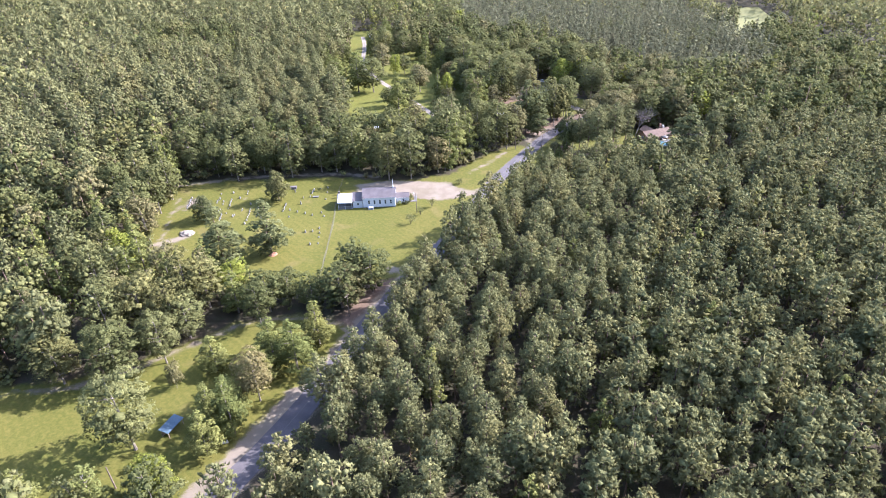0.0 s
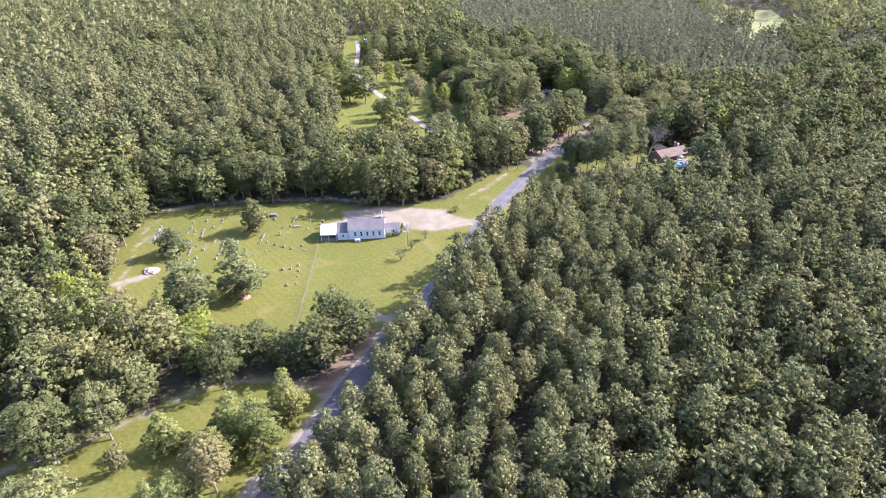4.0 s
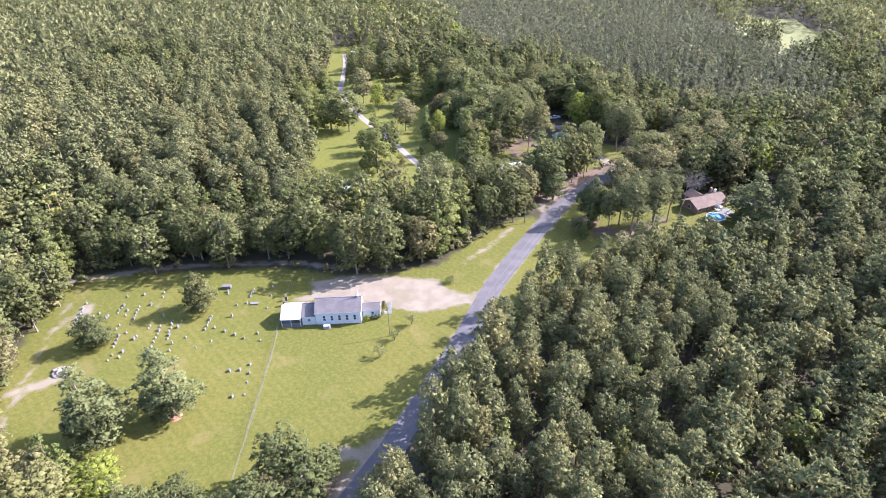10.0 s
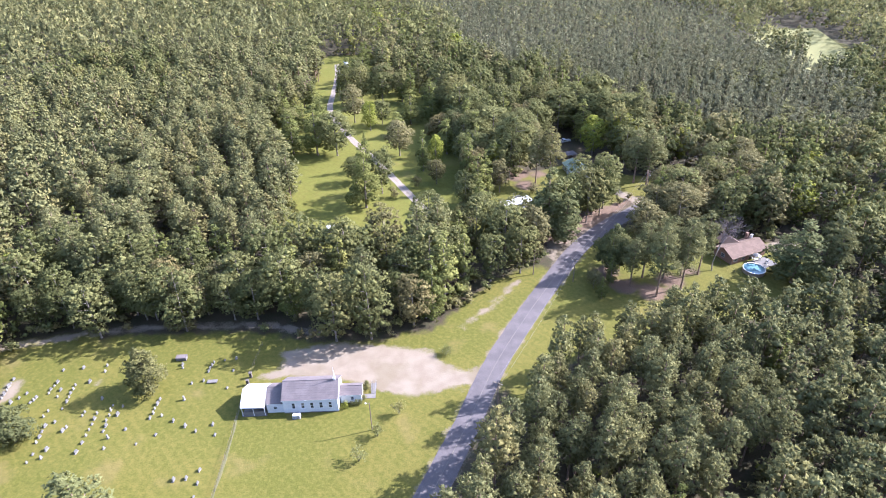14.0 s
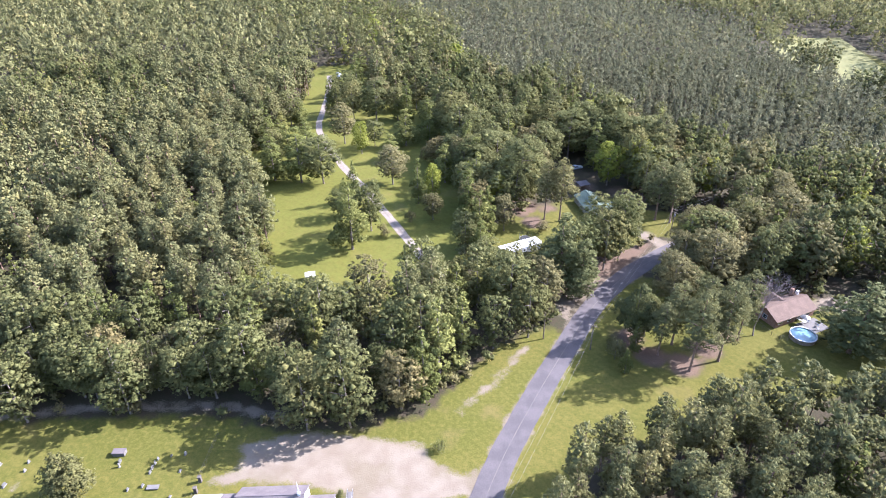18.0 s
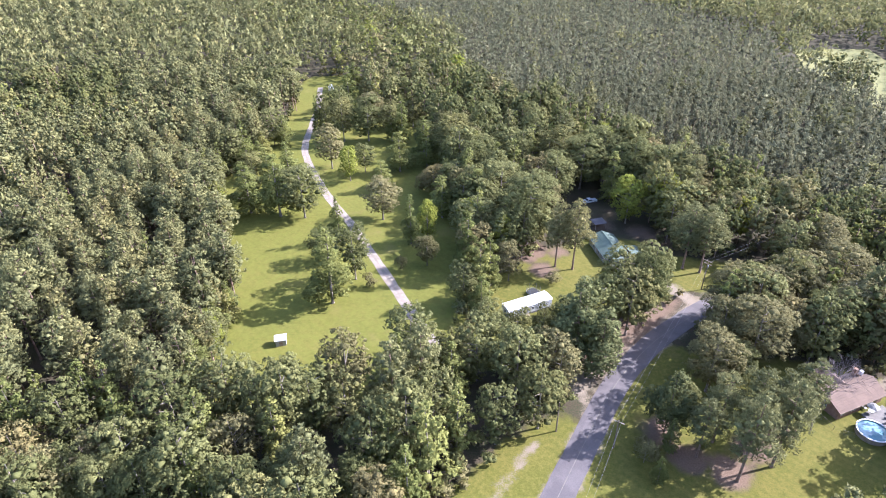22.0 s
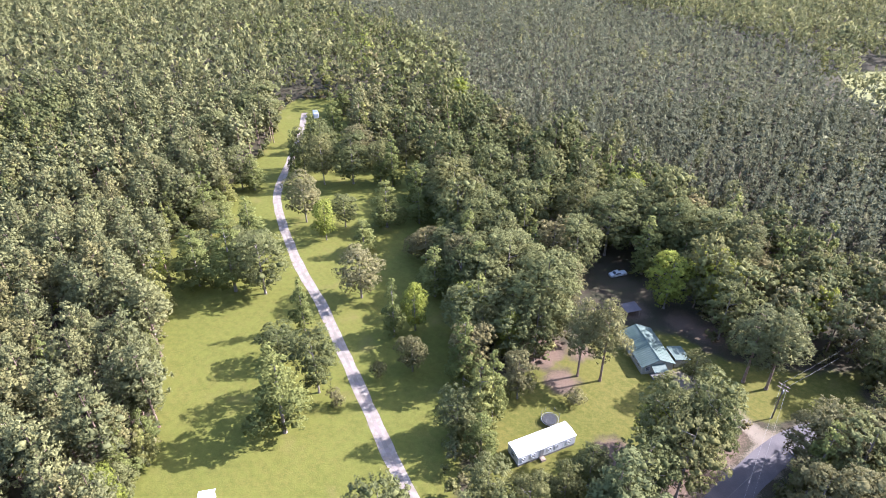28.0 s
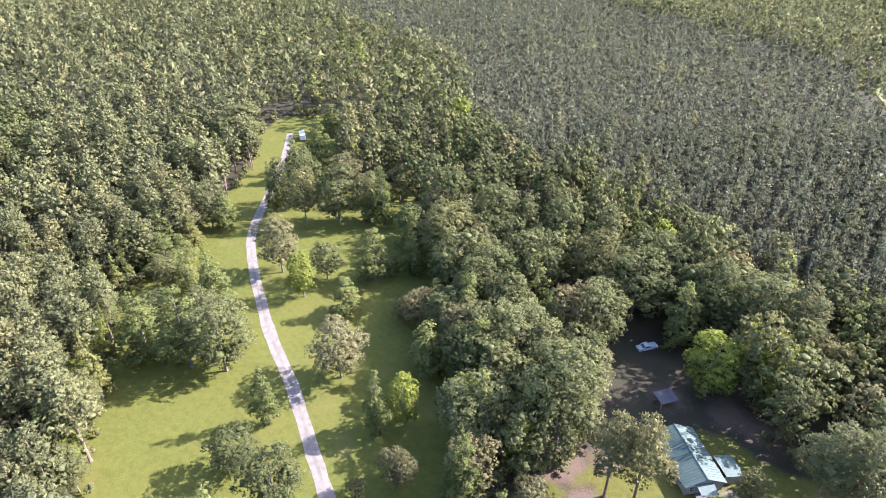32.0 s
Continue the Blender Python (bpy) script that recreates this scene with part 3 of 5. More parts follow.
TREES = {}
WORDS = {"pine": "pine tree", "young_pine": "pine tree", "oak": "oak tree", "gum": "sweetgum tree", "lime": "leafy tree", "yard_pine": "pine tree", "olive": "leafy tree", "cedar": "cedar tree", "bush": "shrub", "bush_green": "shrub", "bush_lime": "shrub"}
SHAPE = {"lime": "oak", "olive": "oak", "yard_pine": "gum", "bush_green": "bush", "bush_lime": "bush"}
LEAVES = {"pine": 1450, "oak": 2100, "gum": 1600, "cedar": 1500, "bush": 420, "young_pine": 700}
LEAF_SIZE = {"pine": 0.31, "oak": 0.31, "gum": 0.33, "cedar": 0.31, "bush": 0.2, "young_pine": 0.25}


def tree_meshes(kind, variant, rich):
    """Trunk and crown meshes of one kind of tree, made once; rich: a fuller crown of finer leaves."""
    key = (kind, variant, rich)
    if key not in TREES:
        shape = SHAPE.get(kind, kind)
        seed = variant * 17 + len(kind)
        v, t, cl, h, lobes, out = crown_arrays(shape, int(LEAVES[shape] * (3.4 if rich else 1.6)), LEAF_SIZE[shape] * (0.6 if rich else 0.8), seed, 0.55)
        leaf = M[kind]
        crown = raw_mesh("crown", v, t, [leaf], None, {"clump": cl, "tint": np.zeros(len(v)), "outward": out})
        bm = trunk_bm(shape, h, lobes, seed)
        trunk = bpy.data.meshes.new("trunk")
        bm.to_mesh(trunk)
        bm.free()
        trunk.materials.append(M["bark_pine" if "pine" in kind else "bark"])
        TREES[key] = (trunk, crown, h)
    return TREES[key]


def tree(kind, x, y, height, spread=1.0, label="", group="", rich=True):
    """One tree as a thing of its own: a trunk and a crown."""
    rng = random.Random(int(x * 31 + y * 17))
    trunk, crown, h = tree_meshes(kind, rng.randrange(5), rich)
    s = height / h
    e = empty(WORDS[kind].replace(" ", "_"), Matrix.LocRotScale((x, y, 0), Euler((0, 0, rng.uniform(0, 6.28))), (s * spread, s * spread, s)), label, "shrub" if "bush" in kind else "tree", group)
    for nm, me in (("trunk", trunk), ("crown", crown)):
        o = new(nm, me)
        o.parent = e
    return e


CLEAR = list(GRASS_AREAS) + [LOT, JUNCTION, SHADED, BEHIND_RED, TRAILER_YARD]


def road_x(y):
    return np.interp(y, ROAD_LINE[:, 1], ROAD_LINE[:, 0])


def open_ground(xy):
    """How far a place lies inside a clearing, the road or a track (positive: no woods there)."""
    d = np.max([poly_dist(xy, a) for a in CLEAR], axis=0)
    d = np.maximum(d, poly_dist(xy, VERGE) + np.where(xy[:, 1] < 262, np.interp(xy[:, 0], [30, 60, 75], [-3.0, -1.0, 3.5]), 0.0))
    east = xy[:, 0] > road_x(xy[:, 1])
    d = np.maximum(d, np.where(east & (xy[:, 1] < 262), np.interp(xy[:, 1], [120, 165, 205, 240], [6.6, 7.8, 9.2, 8.6]), 6.0) - line_dist(xy, ROAD_LINE))
    d = np.maximum(d, 2.4 - line_dist(xy, SIDE_TRACK))
    d = np.maximum(d, 1.2 - line_dist(xy, BACK_TRACK))
    return d


PLANTATION = [(-20, 628), (-4, 518), (18, 472), (48, 443), (74, 399), (93, 382), (112, 366), (150, 345), (192, 392), (196, 445), (186, 488), (182, 546), (198, 606), (125, 755), (70, 850), (-60, 1000), (-130, 760)]


def woods_points(spacing, seed, jitter=0.32):
    """Jittered rows of trees over all that can be seen of the woods."""
    nr = np.random.default_rng(seed)
    xs, ys = np.arange(-680, 700, spacing), np.arange(-20, 1060, spacing * 0.92)
    p = np.array([(x + (0.5 * spacing if j % 2 else 0), y) for j, y in enumerate(ys) for x in xs])
    p += nr.uniform(-jitter, jitter, p.shape) * spacing
    yc = np.clip(p[:, 1] - 660, 10, 257)
    reach = 0.77 * ((p[:, 1] - yc) * 0.85 + 52) + 70
    return p[(np.abs(p[:, 0] + 0.06 * (p[:, 1] - yc)) < reach)]


def zone(p):
    """0 mixed pine woods, 1 hardwoods, 2 young plantation, 3 close pine stand east of the road."""
    z = np.ones(len(p), int)
    x, y = p[:, 0], p[:, 1]
    z[(x > road_x(y) + 5) & (y < 268)] = 3
    z[(x < -58 - 0.12 * (y - 290)) & (y > 262)] = 0
    z[(x < -165) & (y > 225)] = 0
    stand = np.sin(x * 0.021 + 1.3 * np.sin(y * 0.013)) * np.sin(y * 0.017 + 0.8 * np.sin(x * 0.011) + 0.6)
    z[(stand > 0.62) & (y > 300) & (x < -58)] = 1
    z[(y > 470) & (stand < -0.5)] = 0
    z[(y > 470) & (x > 60)] = 0
    z[poly_dist(p, PLANTATION) > 0] = 2
    return z


rng0 = np.random.default_rng(4)
chosen = {}
for zi, spacing, margin in ((0, 7.4, 0.5), (1, 8.4, 0.5), (2, 4.6, 0.5), (3, 6.2, 0.5)):
    p = woods_points(spacing, zi + 3, (0.44, 0.46, 0.34, 0.42)[zi])
    p = p[(zone(p) == zi)]
    p = p[open_ground(p) < -margin]
    chosen[zi] = p


def near_plan(p):
    return (p[:, 1] > 68) & (((p[:, 1] < 345) & (np.abs(p[:, 0]) < 125)) | ((p[:, 1] < 430) & (p[:, 0] > -135) & (p[:, 0] < 105)))


def mid_plan(p):
    return (p[:, 1] > 40) & (p[:, 1] < 510) & (np.abs(p[:, 0]) < 235)


def wood_mesh(name, kinds, weights, p, leaves, size_k, trunk, core, label, heights, variants=5, seed=1, lod=1.0, slim=1.0):
    """Many trees joined into one sheet of woods."""
    nr = np.random.default_rng(seed)
    pick = nr.choice(len(kinds), len(p), p=weights)
    mats = [M[k] for k in kinds] + [M["bark_pine"]]
    V, T, MI, TI, CL, OUT = [], [], [], [], [], []
    base = 0
    for ki, kind in enumerate(kinds):
        shape = SHAPE.get(kind, kind)
        for va in range(variants):
            sel = np.where(pick == ki)[0][va::variants]
            if not len(sel):
                continue
            v, t, cl, h, _, out = crown_arrays(shape, int(leaves * LEAVES[shape] / 1500), LEAF_SIZE[shape] * size_k, va * 7 + 3, core, lod)
            mi = np.full(len(t), ki)
            if trunk:
                r = 0.011 * h
                ring = np.array([(r, 0, 0), (-r / 2, r * 0.87, 0), (-r / 2, -r * 0.87, 0)])
                tv = np.vstack([ring, ring * 0.5 + (0, 0, 0.8 * h)])
                tf = np.array([(0, 1, 4), (0, 4, 3), (1, 2, 5), (1, 5, 4), (2, 0, 3), (2, 3, 5)]) + len(v)
                v, t = np.vstack([v, tv]), np.vstack([t, tf])
                cl, mi = np.concatenate([cl, np.zeros(6)]), np.concatenate([mi, np.full(6, len(kinds))])
                out = np.vstack([out, np.zeros((6, 3))])
            m = len(sel)
            a = nr.uniform(0, 6.28, m)
            sz = np.clip(nr.normal(heights[ki], heights[ki] * 0.17, m), heights[ki] * 0.55, heights[ki] * 1.35) / h
            sx = sz ** 0.7 * nr.uniform(0.82, 1.22, m) * slim
            x = (v[None, :, 0] * np.cos(a)[:, None] - v[None, :, 1] * np.sin(a)[:, None]) * sx[:, None] + p[sel, 0][:, None]
            y = (v[None, :, 0] * np.sin(a)[:, None] + v[None, :, 1] * np.cos(a)[:, None]) * sx[:, None] + p[sel, 1][:, None]
            z = v[None, :, 2] * sz[:, None]
            ox = out[None, :, 0] * np.cos(a)[:, None] - out[None, :, 1] * np.sin(a)[:, None]
            oy = out[None, :, 0] * np.sin(a)[:, None] + out[None, :, 1] * np.cos(a)[:, None]
            OUT.append(np.stack([ox, oy, np.broadcast_to(out[None, :, 2], ox.shape)], -1).reshape(-1, 3).astype(np.float32))
            V.append(np.stack([x, y, z], -1).reshape(-1, 3))
            T.append((t[None] + (np.arange(m) * len(v))[:, None, None] + base).reshape(-1, 3))
            MI.append(np.tile(mi, m)), CL.append(np.tile(cl, m)), TI.append(np.repeat(nr.random(m), len(v)))
            base += m * len(v)
    if not V:
        return None
    me = raw_mesh(name, np.vstack(V), np.vstack(T), mats, np.concatenate(MI), {"tint": np.concatenate(TI), "clump": np.concatenate(CL), "outward": np.vstack(OUT)})
    return tagged(new(name, me), label, "woods", "", "stuff")


P_KINDS, P_W, P_H = ["pine", "oak", "gum"], [0.83, 0.08, 0.09], [21.5, 18.5, 17.5]
H_KINDS, H_W, H_H = ["oak", "gum", "olive", "lime", "pine"], [0.60, 0.19, 0.10, 0.02, 0.09], [19.5, 19.5, 18.0, 16.0, 21.5]
E_KINDS, E_W, E_H = ["pine", "gum"], [0.94, 0.06], [17.0, 15.0]
Y_KINDS, Y_W, Y_H = ["young_pine", "pine"], [0.95, 0.05], [16.0, 15.0]
near_single = []
for zi, kinds, wts, hs, nm, lab in ((0, P_KINDS, P_W, P_H, "pine_woods", "dense green pine woods"), (1, H_KINDS, H_W, H_H, "hardwood_woods", "dense mixed hardwood woods"), (2, Y_KINDS, Y_W, Y_H, "pine_plantation", "even rows of young plantation pines"), (3, E_KINDS, E_W, E_H, "pine_woods", "dense stand of slender green pines")):
    slim = 0.96 if zi == 3 else 1.0
    p = chosen[zi]
    n = near_plan(p)
    m = mid_plan(p) & ~n
    f = ~n & ~m
    q = p[n]
    if zi != 2:
        order = np.argsort(np.abs(q[:, 0] + 10) + 0.45 * np.abs(q[:, 1] - 215))
        near_single += [(zi, *xy) for xy in q[order[:(170, 200, 0, 230)[zi]]]]
        q = q[order[(170, 200, 0, 230)[zi]:]]
    if len(q):
        wood_mesh(nm, kinds, wts, q, 800, 1.3, True, 0.62, lab, hs, 5, 11 + zi, 0.8, slim)
    wood_mesh(nm, kinds, wts, p[m], 420 if zi == 2 else 500, 1.5 if zi == 2 else 1.4, zi != 2, 0.6, lab, hs, 6, 21 + zi, 0.5 if zi == 2 else 0.75, slim)
    wood_mesh(nm, kinds, wts, p[f], 75 if zi == 2 else 64, 2.6 if zi == 2 else 2.9, False, 0.0, lab + " far off", hs, 6, 31 + zi, 0.24, slim)
for zi, x, y in near_single:
    kinds, wts, hs = {0: (P_KINDS, P_W, P_H), 1: (H_KINDS, H_W, H_H), 3: (E_KINDS, E_W, E_H)}[zi]
    rr = random.Random(int(x * 131 + y * 57))
    k = rr.choices(range(len(kinds)), wts)[0]
    if zi == 1 and kinds[k] == "pine" and open_ground(np.array([(x, y)]))[0] > -9:
        k = 0
    low = 0.72 if zi == 1 and y < 174 and x > -78 else 1.0
    if zi == 3 and 158 < y < 236 and x - road_x(y) < 17:
        low = 1.2
    words = {"pine": "tall green pine standing in the pine woods", "gum": "light green sweetgum in the woods", "oak": "broad dark green oak at the wood's edge", "olive": "dull olive hardwood in the woods", "lime": "bright yellow-green hardwood in the woods"}[kinds[k]]
    tree(kinds[k], x, y, hs[k] * low * rr.gauss(1, 0.1), rr.uniform(0.92, 1.2) * (0.96 if zi == 3 else 1.0 / low) * (0.9 if low > 1 else 1.0), words, "trees of the woods", False)


# ---- single trees, space by space ----
def grove(rows, label, group=""):
    for kind, x, y, h, sp in rows:
        words = label.get(kind) if isinstance(label, dict) else label
        wide = {"pine": 1.28, "gum": 1.7, "yard_pine": 1.7, "oak": 1.5, "olive": 1.5, "lime": 1.45}.get(kind, 1.0)
        tree(kind, x, y, h * 1.06, sp * wide * 1.1, words, group)


CHURCHYARD = {"yard_pine": "tall spreading pine on the cemetery lawn", "cedar": "rounded dark green cedar among the headstones", "pine": "tall spreading pine on the cemetery lawn", "bush": "small thin shrub on the church lawn"}
grove([("cedar", -75.7, 216.5, 12, 1.05), ("cedar", -98.4, 200.7, 9.5, 1.25), ("yard_pine", -67.7, 177.3, 18.5, 1.0), ("yard_pine", -80.7, 170, 19.5, 1.0)], CHURCHYARD, "trees of the cemetery")
MEADOW_WORDS = {"gum": "light green sweetgum standing in the mown meadow", "oak": "rounded green oak standing in the mown meadow", "olive": "dull olive round-headed tree beside the gravel drive", "lime": "pale yellow-green tree in the meadow", "bush": "low olive shrub in the meadow grass"}
grove([("gum", -37.8, 309.6, 23, 0.75), ("oak", -33.4, 321.4, 18.5, 0.65), ("oak", -45.2, 331.1, 10.5, 1.0), ("gum", -42.3, 343.1, 15.5, 0.5), ("bush", -28.4, 318, 4.5, 0.8), ("gum", -66.6, 359.5, 22, 0.82), ("oak", -57.7, 358.6, 20, 0.82), ("gum", -77.9, 361.7, 18, 0.95),
       ("gum", -68.5, 380.9, 18, 0.78), ("olive", -30.2, 358.1, 16, 0.9), ("gum", -33.6, 382, 11, 1.1), ("oak", -42.7, 397.8, 12, 0.8), ("lime", -47.2, 389, 14, 0.65), ("olive", -56.8, 400.6, 18, 0.74)], MEADOW_WORDS, "trees of the meadow")
grove([("bush", -18.4, 381, 7.5, 0.75), ("gum", -18.9, 342, 16.7, 0.55), ("lime", -13.8, 344.6, 14, 0.55), ("olive", -12.9, 329.5, 10.5, 0.74), ("bush", -20.4, 327, 4.8, 0.7), ("gum", -28.8, 398.5, 16, 1.05), ("gum", -9.5, 380.5, 12.5, 0.82), ("gum", -1.9, 371, 16.5, 0.66),
       ("lime", 5.7, 369, 11, 0.84), ("olive", 9.6, 380, 13, 1.1), ("oak", -6.3, 405, 22, 0.95), ("gum", -0.7, 325, 20, 0.58), ("gum", 5.7, 315.2, 19, 0.45), ("lime", 9.2, 334, 16, 0.4), ("olive", 11.4, 322, 12.8, 0.65)], MEADOW_WORDS, "trees of the meadow")
grove([("oak", -1.4, 310, 13.7, 0.7), ("gum", 3.4, 304.7, 12.8, 0.74), ("gum", -11.6, 291.6, 9.6, 0.78), ("oak", -87.7, 425, 17, 0.78), ("gum", -94, 418, 20, 0.62), ("oak", -46.5, 431.5, 20, 0.84), ("gum", -31, 430, 20, 0.56), ("oak", -60.7, 444.5, 21, 0.66), ("oak", -67, 438.7, 19, 0.56),
       ("oak", -97.5, 481, 24, 0.95), ("oak", -106, 452, 21, 0.95), ("gum", -70.5, 437, 18, 0.42), ("gum", -70.2, 463.3, 16, 0.74), ("gum", -62.9, 474.4, 21, 0.62), ("oak", -57.5, 430.4, 20, 0.6), ("oak", -36.4, 434, 17, 0.65), ("gum", -90.7, 399, 12, 1.3), ("gum", -66.7, 511.6, 14, 1.05), ("gum", -20, 412, 17, 0.7)], MEADOW_WORDS, "trees of the meadow")
grove([("yard_pine", -40, 277, 9, 0.8), ("yard_pine", -33, 275.5, 10, 0.8), ("yard_pine", -29, 280, 7, 0.8), ("yard_pine", -52, 276, 8, 0.8)], "small dark pine at the meadow's lower edge", "trees of the meadow")
fringe = random.Random(33)
for p in along([(-62, 272), (-64, 305), (-70, 319), (-78, 334), (-84, 348), (-91, 366), (-98, 386), (-97, 402)], 4.6):
    grove([(fringe.choice(["gum", "gum", "lime", "oak"]), p[0] + fringe.uniform(-2.5, 0.5), p[1] + fringe.uniform(-1, 1), fringe.uniform(7, 15), fringe.uniform(0.5, 0.72))], "young light green tree along the meadow's wooded edge", "trees of the meadow's edge")
edge = random.Random(21)
for i in range(15):
    x = -116 + 7.4 * i
    grove([(edge.choice(["oak", "oak", "gum"]), x + edge.uniform(-1.5, 1.5), (243.5 if x > -100 else 238.5) + edge.uniform(-0.5, 2.5), edge.uniform(12, 16), edge.uniform(0.62, 0.8))], "dark leafy hardwood along the wood's edge behind the cemetery", "trees of the wood's edge")
YARD_WORDS = {"yard_pine": "dense dark pine beside the road junction", "gum": "slender light green tree along the yard's edge", "oak": "big spreading oak in the house yard", "pine": "tall pine with a bare trunk in the yard", "lime": "bright yellow-green leafy tree beside the house", "olive": "greyish hardwood in the yard", "bush": "thin pale shrub on the yard lawn"}
grove([("oak", 18.1, 343, 25, 0.85), ("pine", 25.8, 330, 21, 0.74), ("pine", 30.8, 328.7, 22, 0.76), ("yard_pine", 25.5, 286.5, 24, 0.82), ("yard_pine", 31, 284, 18, 0.84), ("oak", 45.5, 303.4, 21, 0.45), ("oak", 39.5, 306.5, 20, 0.72), ("lime", 37.8, 309.5, 13, 0.66),
       ("lime", 52.4, 357.5, 17, 0.8), ("lime", 63.4, 357.4, 18, 0.95), ("olive", 77.4, 362.4, 13, 0.9), ("pine", 63.6, 330, 20.8, 0.95), ("pine", 68, 328, 21, 0.9), ("bush", 24, 321, 3.5, 1.2), ("oak", 52, 330, 8, 0.9)], YARD_WORDS, "trees of the house yard")
grove([("oak", 10, 361, 21, 0.9), ("oak", 4, 388, 20, 0.85), ("gum", 12, 346, 15, 0.7), ("olive", 23, 352, 18, 0.75), ("oak", 30, 372, 20, 0.8), ("oak", 41, 384, 21, 0.85), ("gum", 50, 374, 18, 0.8), ("oak", 34, 390, 21, 0.8), ("oak", 24, 300, 10, 0.8), ("oak", 16, 281.5, 14, 0.7), ("oak", 8, 284, 15, 0.7), ("oak", 4.5, 293, 14, 0.65), ("oak", 12, 291, 13, 0.65), ("oak", 18.5, 294, 12, 0.6)], YARD_WORDS, "trees of the house yard")
RED_WORDS = {"yard_pine": "broad dark pine beside the pool", "pine": "tall pine with a bare trunk on the shaded lawn", "oak": "dense dark green tree on the shaded lawn", "cedar": "dense dark cedar beside the road", "bush": "round shrub on the shaded lawn", "olive": "big pale-leaved hardwood behind the lawn", "gum": "young green sweetgum beside the road"}
grove([("pine", 52.6, 255, 22, 0.76), ("pine", 60.5, 258.6, 22, 0.76), ("pine", 51, 264.5, 18, 0.85), ("pine", 67.8, 266.3, 20, 0.74), ("pine", 57, 264, 20, 0.78), ("pine", 46.5, 260.5, 15, 0.85), ("pine", 62.5, 265.5, 18, 0.75), ("gum", 41, 261.5, 9, 0.6), ("gum", 37, 254, 7, 0.6), ("oak", 45, 268, 12, 0.6), ("cedar", 42, 267.3, 15.5, 0.75), ("bush", 35.6, 258.7, 6.5, 0.8), ("olive", 54.2, 279, 18, 0.75), ("olive", 67.2, 288, 19.5, 0.88), ("olive", 76.5, 292, 12.5, 0.9),
       ("yard_pine", 93.3, 262.3, 19, 1.15), ("olive", 96.2, 297, 19, 0.95), ("olive", 67.5, 304, 17.5, 0.9), ("pine", 104, 262, 17, 0.9), ("oak", 60, 281, 13, 0.7), ("olive", 60.5, 292, 17, 0.75), ("olive", 75.5, 304, 18, 0.85), ("olive", 86, 310, 18, 0.85), ("olive", 99, 313, 19, 0.9), ("oak", 92, 329, 17, 0.7), ("olive", 103, 331, 18, 0.75)], RED_WORDS, "trees of the lawn by the red-roofed house")
SOUTH_WORDS = {"gum": "light green tree beside the road's sandy shoulder", "oak": "broad green tree beside the grassy yard", "olive": "pale feathery hardwood beside the road", "lime": "bright leafy tree at the yard's edge", "bush": "thin bare-looking shrub on the grass"}
grove([("oak", -88.3, 117.5, 17.5, 0.8), ("oak", -80, 124, 16, 0.62), ("oak", -102.5, 116.5, 15, 0.85), ("oak", -74.9, 96.5, 21, 0.74), ("gum", -65.9, 121.6, 10, 1.15), ("gum", -53, 117.1, 10.5, 1.15), ("gum", -51.6, 123.5, 14, 0.95), ("gum", -45.5, 121.8, 14.5, 0.88), ("gum", -42, 131.3, 13, 0.98), ("gum", -57, 107, 11, 0.95),
       ("gum", -60.8, 104.4, 11, 0.84), ("gum", -54.6, 101.1, 15.5, 0.66), ("gum", -58.5, 95.5, 12, 0.8), ("olive", -51.8, 111, 15, 0.62), ("bush", -73.5, 115, 9, 0.42), ("lime", -64, 84, 12, 0.75), ("gum", -90, 82, 10, 0.85), ("oak", -60, 139.5, 14, 0.6)], SOUTH_WORDS, "trees of the roadside yard")


def scatter(area, n, kinds, low, high, words, group, seed, apart=7.0):
    """Loose trees over an area, keeping off the drive and one another."""
    r, put = random.Random(seed), []
    xs, ys = [p[0] for p in area], [p[1] for p in area]
    for _ in range(4000):
        x, y = r.uniform(min(xs), max(xs)), r.uniform(min(ys), max(ys))
        xy = np.array([(x, y)])
        if len(put) < n and poly_dist(xy, area)[0] > 0 and line_dist(xy, DRIVE_LINE)[0] > 5 and all(math.hypot(x - a, y - b) > apart for a, b in put):
            put.append((x, y))
            k = r.choice(kinds)
            grove([(k, x, y, r.uniform(low, high), r.uniform(0.75, 1.0))], words, group)


scatter([(-2, 344), (2, 340), (6, 352), (2, 380), (-8, 402), (-14, 430), (-24, 455), (-20, 425), (-8, 395)], 9, ["gum", "oak", "olive"], 13, 20, MEADOW_WORDS, "trees of the meadow", 4, 6.5)
scatter([(-12, 352), (-4, 350), (-8, 395), (-18, 428), (-28, 456), (-60, 454), (-52, 440), (-34, 422), (-24, 406), (-14, 388), (-22, 372)], 8, ["gum", "gum", "oak", "olive"], 10, 19, MEADOW_WORDS, "trees of the meadow", 14, 6.0)
scatter([(-64, 372), (-80, 372), (-92, 388), (-90, 412), (-82, 436), (-84, 400), (-72, 382)], 7, ["gum", "oak"], 10, 16, MEADOW_WORDS, "trees of the meadow", 5, 7)
grove([("oak", 58, 380, 21, 0.8), ("oak", 68, 374, 22, 0.8), ("pine", 74, 368, 23, 0.9), ("oak", 50, 391, 21, 0.8)], YARD_WORDS, "trees of the house yard")


